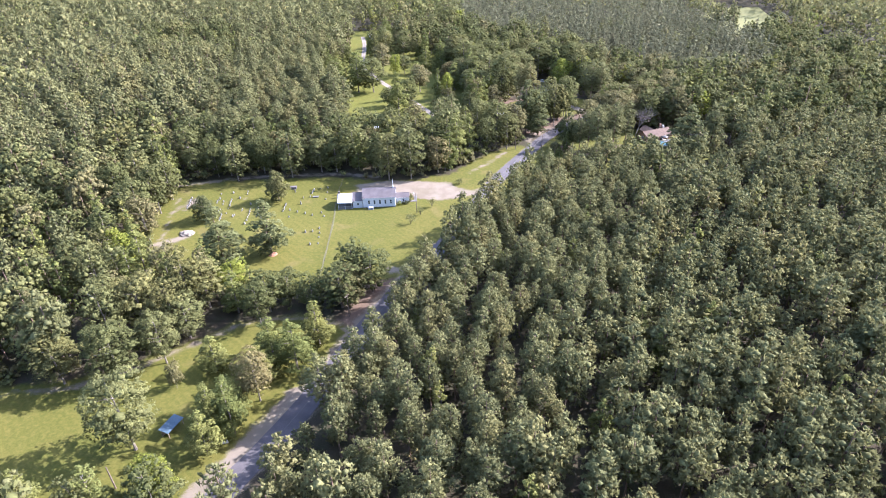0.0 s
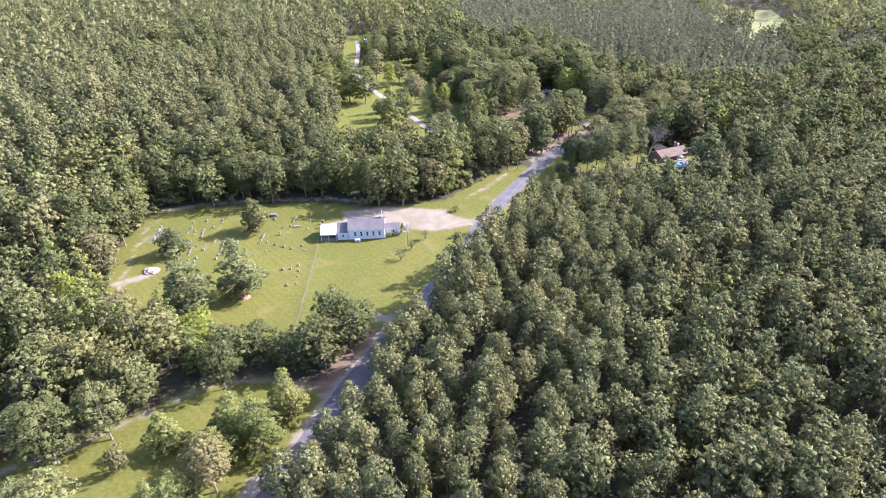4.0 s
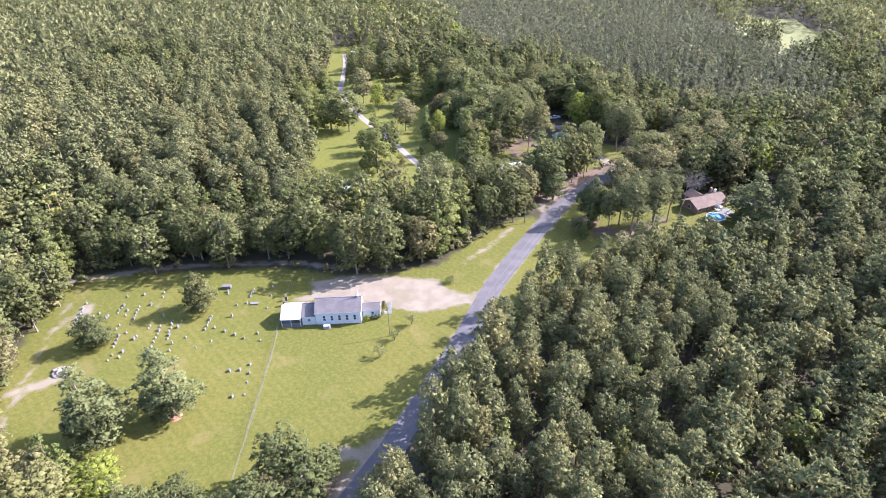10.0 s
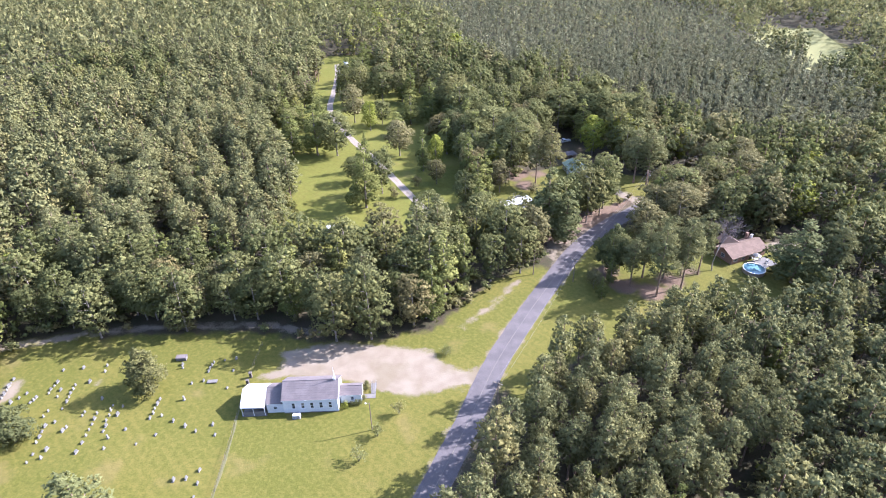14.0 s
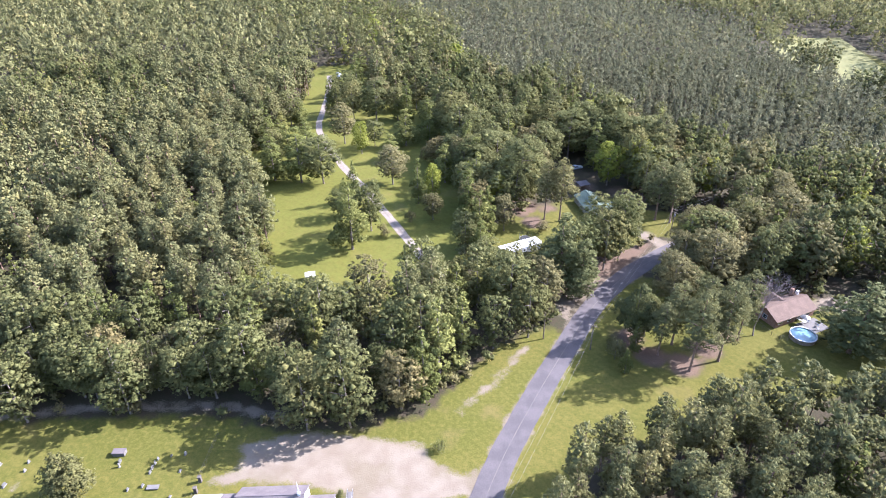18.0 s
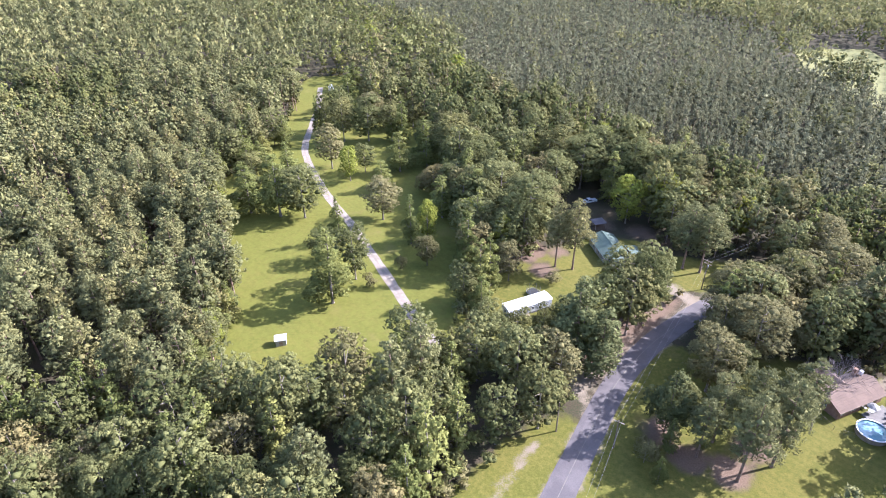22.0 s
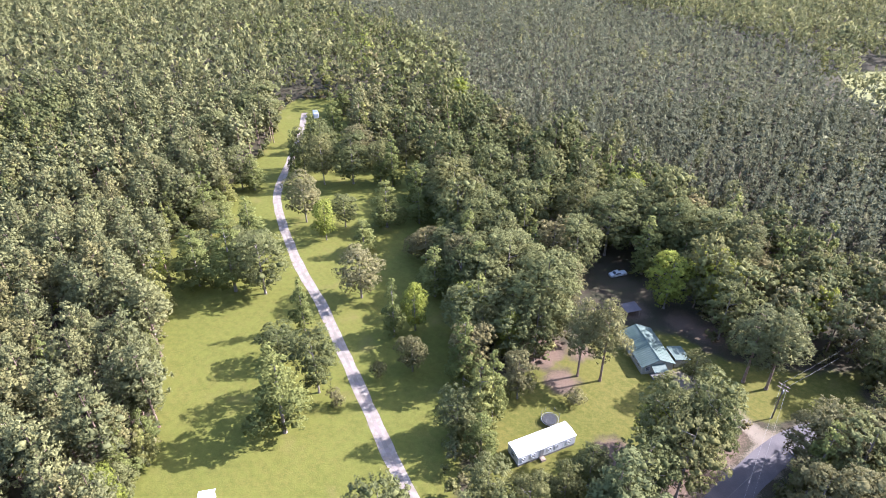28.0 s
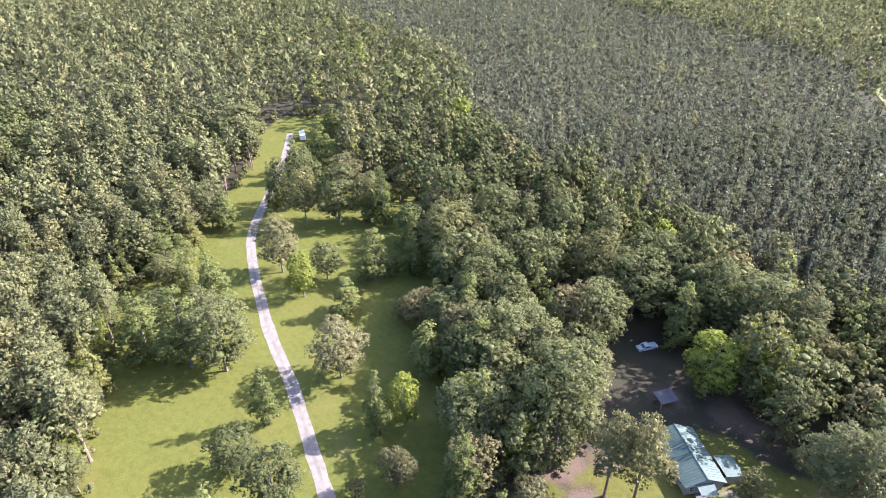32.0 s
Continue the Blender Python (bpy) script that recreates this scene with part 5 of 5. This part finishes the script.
def lamp_post(x, y, h):
    e = empty("lamp_post", pose(x, y, 0), "tall slim grey pole with a small lamp on the lawn", "lamp post")
    bm = bmesh.new()
    tube(bm, [(0, 0, 0), (0, 0, h)], [0.12, 0.08], 7)
    part("pole", bm, M["pole_wood"], e)
    bm = bmesh.new()
    tube(bm, [(0, 0, h - 0.25), (-0.4, 0, h + 0.05), (-0.8, 0, h)], [0.03, 0.03, 0.03], 5)
    part("arm", bm, M["steel"], e)
    bm = bmesh.new()
    tube(bm, [(-0.8, 0, h + 0.06), (-0.8, 0, h - 0.14), (-0.8, 0, h - 0.3)], [0.1, 0.2, 0.15], 8)
    part("lamp_head", bm, M["white_metal"], e)


lamp_post(-21.4, 205.3, 8.2)


def utility_pole(x, y, h, turn, arms=1, can=False, words="wooden utility pole with a crossarm"):
    e = empty("utility_pole", pose(x, y, 0, 0, 0, turn), words, "utility pole", "utility poles")
    bm = bmesh.new()
    tube(bm, [(0, 0, -0.2), (0, 0, h)], [0.17, 0.11], 8)
    part("pole", bm, M["pole_wood"], e)
    for k in range(arms):
        z = h - 0.35 - 0.9 * k
        arm = part("crossarm", new_box(-1.2, 1.2, -0.16, -0.05, z - 0.06, z + 0.06), M["wood"], e)
        for u in (-1.1, -0.45, 0.45, 1.1):
            b2 = bmesh.new()
            tube(b2, [(u, -0.1, z + 0.06), (u, -0.1, z + 0.2)], [0.05, 0.035], 6)
            part("insulator", b2, M["stone_light"], arm)
    if can:
        b2 = bmesh.new()
        tube(b2, [(0.0, 0.35, h - 2.9), (0.0, 0.35, h - 2.8), (0, 0.35, h - 2.0), (0, 0.35, h - 1.95)], [0.2, 0.24, 0.24, 0.15], 10)
        part("transformer", b2, M["steel"], e, "grey transformer can")
    return e


utility_pole(-36, 143.3, 7.6, 65, 1, False, "wooden utility pole with a short crossarm at the side track")
utility_pole(30.3, 262.2, 8.0, -30, 1, False, "wooden utility pole with a crossarm on the road verge")
utility_pole(19, 266.1, 8.5, -30, 0, False, "plain wooden pole on the grass verge")
utility_pole(65.8, 319.2, 10.0, -50, 2, True, "wooden utility pole with two crossarms and a transformer")
utility_pole(-74.3, 86.6, 6.5, 0, 0, False, "plain grey pole in the grassy yard")


def cable(points, words="sagging pale overhead cable along the road", sag=0.8, r=0.022):
    bm = bmesh.new()
    for a, b in zip(points, points[1:]):
        q = [tuple(np.array(a) + (np.array(b) - np.array(a)) * f - np.array((0, 0, 4 * sag * f * (1 - f)))) for f in np.linspace(0, 1, 13)]
        tube(bm, q, [r] * 13, 4)
    tagged(part("overhead_cable", bm, M["wire"]), words, "cable", "overhead cables")


for o in (-0.6, 0.6):
    cable([(6 + o * 0.87, 212 - o * 0.5, 7.9), (30.3 + o * 0.87, 262.2 - o * 0.5, 7.8), (65.8 + o * 0.7, 319.2 - o * 0.7, 9.7)], r=0.014)
    cable([(65.8 + o * 0.3, 319.2 - o, 9.7), (104 + o * 0.3, 345 - o, 9.5)], "overhead cable running off over the yard", r=0.014)
utility_pole(6, 212, 8.1, -28, 1, False, "wooden utility pole half hidden at the pines' edge")

# ---- mobile home, trampoline, hut ----
trailer = empty("mobile_home", pose(10.75, 303.4, 0, 0, 0, 27.7), "long white mobile home with a bright metal roof", "mobile home")
bm = new_box(0, 13.4, 0, 4.0, 0.55, 2.75)
for i in range(30):
    box(bm, 0.1 + i * 0.45, 0.14 + i * 0.45, -0.02, 0.0, 0.6, 2.7)
part("wall", bm, M["white_wall"], trailer)
part("skirting", new_box(0.05, 13.35, 0.05, 3.95, 0, 0.55), M["concrete"], trailer)
bm = bmesh.new()
prof = [(-0.12, 2.75), (4.12, 2.75), (4.0, 2.95), (2.9, 3.15), (2.0, 3.2), (1.1, 3.15), (0.0, 2.95)]
a = [bm.verts.new((-0.12, y, z)) for y, z in prof]
b = [bm.verts.new((13.52, y, z)) for y, z in prof]
bm.faces.new(a), bm.faces.new(b[::-1])
for i in range(7):
    bm.faces.new((a[i], b[i], b[(i + 1) % 7], a[(i + 1) % 7]))
bmesh.ops.recalc_face_normals(bm, faces=bm.faces)
roof = part("roof", bm, M["white_metal"], trailer, "bright white curved metal roof")
for i in range(1, 12):
    x = 13.4 * i / 12
    sm = slab(bmesh.new(), (x - 0.02, 0.05, 2.99), (x + 0.02, 0.05, 2.99), (x + 0.02, 2.0, 3.23), (x - 0.02, 2.0, 3.23), 0.03)
    part("roof_seam", sm, M["white_metal"], roof)
for x, w in ((1.2, 0.8), (3.4, 0.9), (7.2, 0.8), (8.9, 0.5), (11.8, 0.9)):
    window(trailer, x, -0.02, 1.35, w, 0.8)
door(trailer, 5.4, -0.02, 0.6, 0.85, 1.95, "y", -1, M["steel"])
window(trailer, -0.01, 2.0, 1.3, 1.2, 0.8, "x", -1)
part("step", new_box(4.9, 5.9, -1.0, -0.05, 0, 0.5), M["wood"], trailer)


def trampoline(x, y, r=1.85):
    e = empty("trampoline", pose(x, y, 0), "round trampoline with a dark mat and safety poles", "trampoline")
    ring, mat, legs = bmesh.new(), bmesh.new(), bmesh.new()
    pts = [(r * math.cos(a), r * math.sin(a), 0.85) for a in (2 * math.pi * k / 24 for k in range(25))]
    tube(ring, pts, [0.06] * 25, 5)
    part("rim", ring, M["steel"], e)
    bmesh.ops.create_circle(mat, cap_ends=True, segments=24, radius=r * 0.86, matrix=Matrix.Translation((0, 0, 0.86)))
    bmesh.ops.solidify(mat, geom=mat.faces[:], thickness=0.03)
    part("mat", mat, M["dark"], e)
    for k in range(6):
        a = 2 * math.pi * k / 6
        bm = bmesh.new()
        c, s = math.cos(a) * (r + 0.08), math.sin(a) * (r + 0.08)
        tube(bm, [(c, s, 0), (c, s, 2.5)], [0.03, 0.03], 5)
        part("pole", bm, M["steel"], e)
    net = bmesh.new()
    for z in (1.2, 1.6, 2.0, 2.45):
        tube(net, [(p[0] * 1.04, p[1] * 1.04, z) for p in pts], [0.012] * 25, 3)
    part("net", net, M["dark"], e)


trampoline(18.1, 315.6)
hut = empty("hut", pose(-48.4, 290.8, 0, 0, 0, 15), "small white-roofed hut on the meadow's edge", "hut")
block(hut, 0, 2.6, 0, 2.2, 1.9, 2.3, M["cream"], M["white_metal"], 0.2, 0, 0.5)
door(hut, 1.3, -0.02, 0.05, 0.8, 1.7, "y", -1, M["wood"])

# ---- house with the teal roof ----
green = empty("house", pose(48.6, 332.8, 0, 0, 0, 102), "cream house with a teal metal roof and a side shed", "house")
block(green, 0.2, 13, 0.3, 7.9, 2.5, 4.1, M["cream"], M["green_metal"], 0.35, 0.3, 0.6)
for x in (2.2, 5.2, 9.5):
    window(green, x, 7.92, 1.0, 1.0, 1.1, "y", 1)
door(green, 7.4, 7.92, 0.1, 0.9, 2.05, "y", 1, M["white_wall"])
window(green, 0.19, 6.6, 1.0, 0.9, 1.1, "x", -1)
door(green, 0.19, 4.1, 0.1, 0.9, 2.05, "x", -1, M["wood"])
part("porch_roof", slab(bmesh.new(), (-2.1, 2.6, 2.25), (-2.1, 6.0, 2.25), (0.15, 6.0, 2.75), (0.15, 2.6, 2.75), 0.1), M["green_metal"], green, "pale green sloped porch roof")
for y in (2.8, 5.8):
    part("porch_post", new_box(-2.0, -1.9, y - 0.05, y + 0.05, 0, 2.2), M["white_wall"], green)
part("porch_floor", new_box(-2.0, 0.18, 2.6, 6.0, 0, 0.2), M["concrete"], green)
shed = empty("side_shed", pose(48.6, 332.8, 0, 0, 0, 102), "lean-to shed with a pale green metal roof", "shed")
part("roof", slab(bmesh.new(), (1.0, -4.5, 2.1), (1.0, -0.6, 2.55), (6.0, -0.6, 2.55), (6.0, -4.5, 2.1), 0.1), M["green_metal"], shed)
part("wall", new_box(1.2, 5.8, -4.3, -4.15, 0, 2.0), M["cream"], shed)
part("wall", new_box(1.2, 1.35, -4.15, -0.7, 0, 2.05), M["cream"], shed)
part("wall", new_box(5.65, 5.8, -4.15, -0.7, 0, 2.05), M["cream"], shed)

# ---- house with the russet roof, pool and patio ----
red = empty("house", pose(79.2, 270.9, 0, 0, 0, 25), "low brick house with a russet shingle roof", "house")
block(red, 0.4, 14.0, 0.4, 7.6, 2.5, 4.2, M["brick"], M["red_shingle"], 0.5, 0, 0, True, M["wood"])
shingle_rows(red, 0.4, 14.0, 0.4, 7.6, 2.5, 4.2, 0.5, M["red_shingle"], 0.5)
wing = bmesh.new()
slab(wing, (4.0, 11.4, 2.4), (4.0, 4.2, 2.4), (7.0, 4.2, 4.05), (7.0, 11.4, 4.05), 0.1)
slab(wing, (10.0, 11.4, 2.4), (10.0, 4.2, 2.4), (7.0, 4.2, 4.05), (7.0, 11.4, 4.05), 0.1)
part("wing_roof", wing, M["red_shingle"], red)
bm = bmesh.new()
vs = [bm.verts.new(p) for p in ((4.4, 11.1, 0), (9.6, 11.1, 0), (9.6, 11.1, 2.45), (7, 11.1, 3.85), (4.4, 11.1, 2.45))]
bm.faces.new(vs)
bmesh.ops.solidify(bm, geom=bm.faces[:], thickness=0.15)
part("wing_wall", bm, M["brick"], red)
part("chimney", new_box(11.6, 12.4, 6.2, 7.0, 3.2, 5.3, bevel=0.03), M["brick"], red)
part("vent", new_box(12.9, 13.6, 5.6, 6.3, 3.6, 4.7, bevel=0.05), M["white_metal"], red, "white rooftop vent box")
for x in (1.8, 5.0, 11.5):
    window(red, x, 0.38, 1.0, 1.2, 1.1)
door(red, 8.2, 0.38, 0.1, 1.6, 2.05, "y", -1, M["glass"])
window(red, 0.38, 4.0, 1.0, 1.2, 1.1, "x", -1)


def pool(x, y, r):
    e = empty("swimming_pool", pose(x, y, 0), "round above-ground pool with blue water and white rim", "pool")
    wall, rim, water = bmesh.new(), bmesh.new(), bmesh.new()
    n = 36
    for r0, r1, z0, z1, bm in ((r - 0.05, r, 0.0, 1.25, wall), (r - 0.14, r + 0.14, 1.25, 1.33, rim)):
        rings = [[bm.verts.new((q * math.cos(2 * math.pi * k / n), q * math.sin(2 * math.pi * k / n), z)) for k in range(n)] for q, z in ((r0, z0), (r1, z0), (r1, z1), (r0, z1))]
        for i in range(4):
            for k in range(n):
                bm.faces.new((rings[i][k], rings[i][(k + 1) % n], rings[(i + 1) % 4][(k + 1) % n], rings[(i + 1) % 4][k]))
    part("wall", wall, M["wood"], e, "dark panelled pool wall")
    part("rim", rim, M["white_metal"], e)
    bmesh.ops.create_circle(water, cap_ends=True, segments=n, radius=r - 0.05, matrix=Matrix.Translation((0, 0, 1.08)))
    part("water", water, M["pool_water"], e, "clear blue pool water")
    lad = bmesh.new()
    for s in (-0.25, 0.25):
        tube(lad, [(r * 0.9, s, 0.3), (r * 0.9, s, 1.8), (r * 1.12, s, 1.8), (r * 1.2, s, 0)], [0.03] * 4, 5)
    for z in (0.3, 0.6, 0.9, 1.2):
        tube(lad, [(r * 1.16, -0.25, z), (r * 1.16, 0.25, z)], [0.025] * 2, 4)
    part("ladder", lad, M["white_metal"], e)


pool(84.6, 267.6, 3.05)
patio = part("patio", new_box(-3.2, 3.6, -2.6, 2.2, 0, 0.1, bevel=0.02), M["concrete"])
patio.matrix_world = pose(89.2, 272.6, 0, 0, 0, 25)
tagged(patio, "pale concrete patio beside the pool", "patio", "", "structure")
table = empty("patio_table", pose(87.6, 273.6, 0.1), "patio table under a closed pale umbrella", "table")
bm = bmesh.new()
tube(bm, [(0, 0, 0.68), (0, 0, 0.72)], [0.6, 0.6], 14)
part("tabletop", bm, M["white_metal"], table)
bm = bmesh.new()
tube(bm, [(0, 0, 0), (0, 0, 2.3)], [0.03, 0.03], 5)
part("pole", bm, M["steel"], table)
bm = bmesh.new()
tube(bm, [(0, 0, 2.0), (0, 0, 2.35), (0, 0, 2.6)], [1.3, 0.7, 0.05], 8)
part("umbrella", bm, M["stone_light"], table)


def patio_chair(m, words):
    e = empty("patio_chair", m, words, "chair", "chairs on the patio")
    part("seat", new_box(-0.25, 0.25, -0.25, 0.25, 0.4, 0.45, bevel=0.01), M["white_metal"], e)
    part("backrest", new_box(-0.25, 0.25, 0.22, 0.27, 0.45, 0.95, bevel=0.01), M["white_metal"], e)
    for x in (-0.22, 0.22):
        for y in (-0.22, 0.22):
            part("leg", new_box(x - 0.02, x + 0.02, y - 0.02, y + 0.02, 0, 0.4), M["steel"], e)
    return e


chair = patio_chair(pose(88.8, 274.0, 0.1, 0, 0, -80), "white metal patio chair")
for x, y, r in ((87.0, 274.6, 30), (90.6, 272.4, 150), (91.3, 273.6, 200), (89.9, 270.9, 100)):
    copy_thing(chair, pose(x, y, 0.1, 0, 0, r))
fence_run("garden_fence", [(75.2, 274.6), (77.2, 268.5), (80.6, 266.6)], 1.3, "low wooden-posted wire fence beside the pool")


# ---- vehicles and yard clutter ----
def car(m, mat, words, kind="car", length=4.6, cab=(0.28, 0.86)):
    """A parked vehicle: shaped body, cabin glass and four wheels."""
    e = empty(kind, m, words, kind.replace("_", " "), "parked vehicles")
    L, W = length, 1.75
    prof = [(0, 0.35), (0, 0.75), (0.12, 0.92), (L * cab[0] - 0.3, 1.0), (L * cab[0] + 0.35, 1.48), (L * cab[1] - 0.35, 1.5), (L * cab[1], 1.02), (L, 0.95), (L, 0.35)]
    part("body", prism(bmesh.new(), prof, -W / 2, W / 2), mat, e)
    gl = [(L * cab[0] - 0.1, 1.05), (L * cab[0] + 0.38, 1.42), (L * cab[1] - 0.4, 1.43), (L * cab[1] - 0.08, 1.07)]
    part("side_glass", prism(bmesh.new(), gl, -W / 2 - 0.01, W / 2 + 0.01), M["glass"], e)
    x = L * cab[0]
    part("windscreen", slab(bmesh.new(), (x - 0.25, -0.7, 1.04), (x - 0.25, 0.7, 1.04), (x + 0.3, 0.7, 1.49), (x + 0.3, -0.7, 1.49), 0.02), M["glass"], e)
    for wx in (0.85, L - 0.9):
        for s in (-1, 1):
            bm = bmesh.new()
            tube(bm, [(wx, s * (W / 2 - 0.18), 0.32), (wx, s * (W / 2 + 0.02), 0.32)], [0.32, 0.32], 12)
            t = part("wheel", bm, M["dark"], e)
            bm = bmesh.new()
            tube(bm, [(wx, s * (W / 2 + 0.02), 0.32), (wx, s * (W / 2 + 0.035), 0.32)], [0.19, 0.17], 10)
            part("rim", bm, M["steel"], t)
    for s in (-0.6, 0.6):
        part("headlight", new_box(-0.02, 0.02, s - 0.15, s + 0.15, 0.62, 0.76), M["glass"], e)
    return e


car(pose(40.5, 372.0, 0, 0, 0, 20), M["paint_white"], "white pickup parked on the shaded dirt", "pickup_truck", 5.2, (0.26, 0.62))


def open_shed(m, L, W, h, roof, words):
    """A roof on posts."""
    e = empty("open_shed", m, words, "shed")
    part("roof", slab(bmesh.new(), (-0.2, -0.2, h - 0.3), (L + 0.2, -0.2, h - 0.3), (L + 0.2, W + 0.2, h), (-0.2, W + 0.2, h), 0.08), roof, e)
    for x in (0.1, L - 0.1):
        for y in (0.1, W - 0.1):
            part("post", new_box(x - 0.06, x + 0.06, y - 0.06, y + 0.06, 0, h - 0.35), M["wood"], e)
    part("back_wall", new_box(0.1, L - 0.1, W - 0.16, W - 0.1, 0, h - 0.25), M["wood"], e)


open_shed(pose(41.5, 352.5, 0, 0, 0, 20), 4.0, 3.2, 2.4, M["shingle"], "low weathered shed roof behind the teal-roofed house")
open_shed(pose(-68.6, 99.4, 0, 0, 0, 72), 4.6, 2.2, 2.2, M["blue_metal"], "small shed with a blue tin roof under the trees")
camper = empty("camper", pose(-80.5, 509.0, 0, 0, 0, -70), "white camper trailer parked at the end of the drive", "camper")
part("body", new_box(0, 6.0, -1.2, 1.2, 0.6, 3.0, bevel=0.15), M["paint_white"], camper)
window(camper, 1.5, -1.21, 1.6, 0.9, 0.6)
window(camper, 4.2, -1.21, 1.6, 0.9, 0.6)
door(camper, 2.9, -1.21, 0.7, 0.7, 1.9, "y", -1, M["white_wall"])
for s in (-1, 1):
    bm = bmesh.new()
    tube(bm, [(2.4, s * 1.0, 0.35), (2.4, s * 1.2, 0.35)], [0.35, 0.35], 12)
    part("wheel", bm, M["dark"], camper)


def mailbox(x, y):
    e = empty("mailbox", pose(x, y, 0, 0, 0, 60), "small mailbox on a wooden post at the road", "mailbox", "mailboxes")
    part("post", new_box(-0.05, 0.05, -0.05, 0.05, 0, 1.0), M["wood"], e)
    bm = prism(bmesh.new(), [(-0.1, 1.0), (0.1, 1.0), (0.1, 1.14), (0.06, 1.21), (0, 1.23), (-0.06, 1.21), (-0.1, 1.14)], -0.25, 0.25)
    part("box", bm, M["dark"], e)


for x, y in ((33.0, 289.2), (33.7, 290.0), (34.4, 290.8)):
    mailbox(x, y)
white_sign = empty("yard_sign", pose(-55.6, 98.0, 0, 0, 0, 20), "plain white panel standing beside the sandy shoulder", "sign")
part("panel", new_box(-0.6, 0.6, -0.03, 0.03, 0.3, 1.3, bevel=0.01), M["white_metal"], white_sign)
for x in (-0.5, 0.5):
    part("post", new_box(x - 0.04, x + 0.04, 0.035, 0.1, 0, 1.4), M["wood"], white_sign)
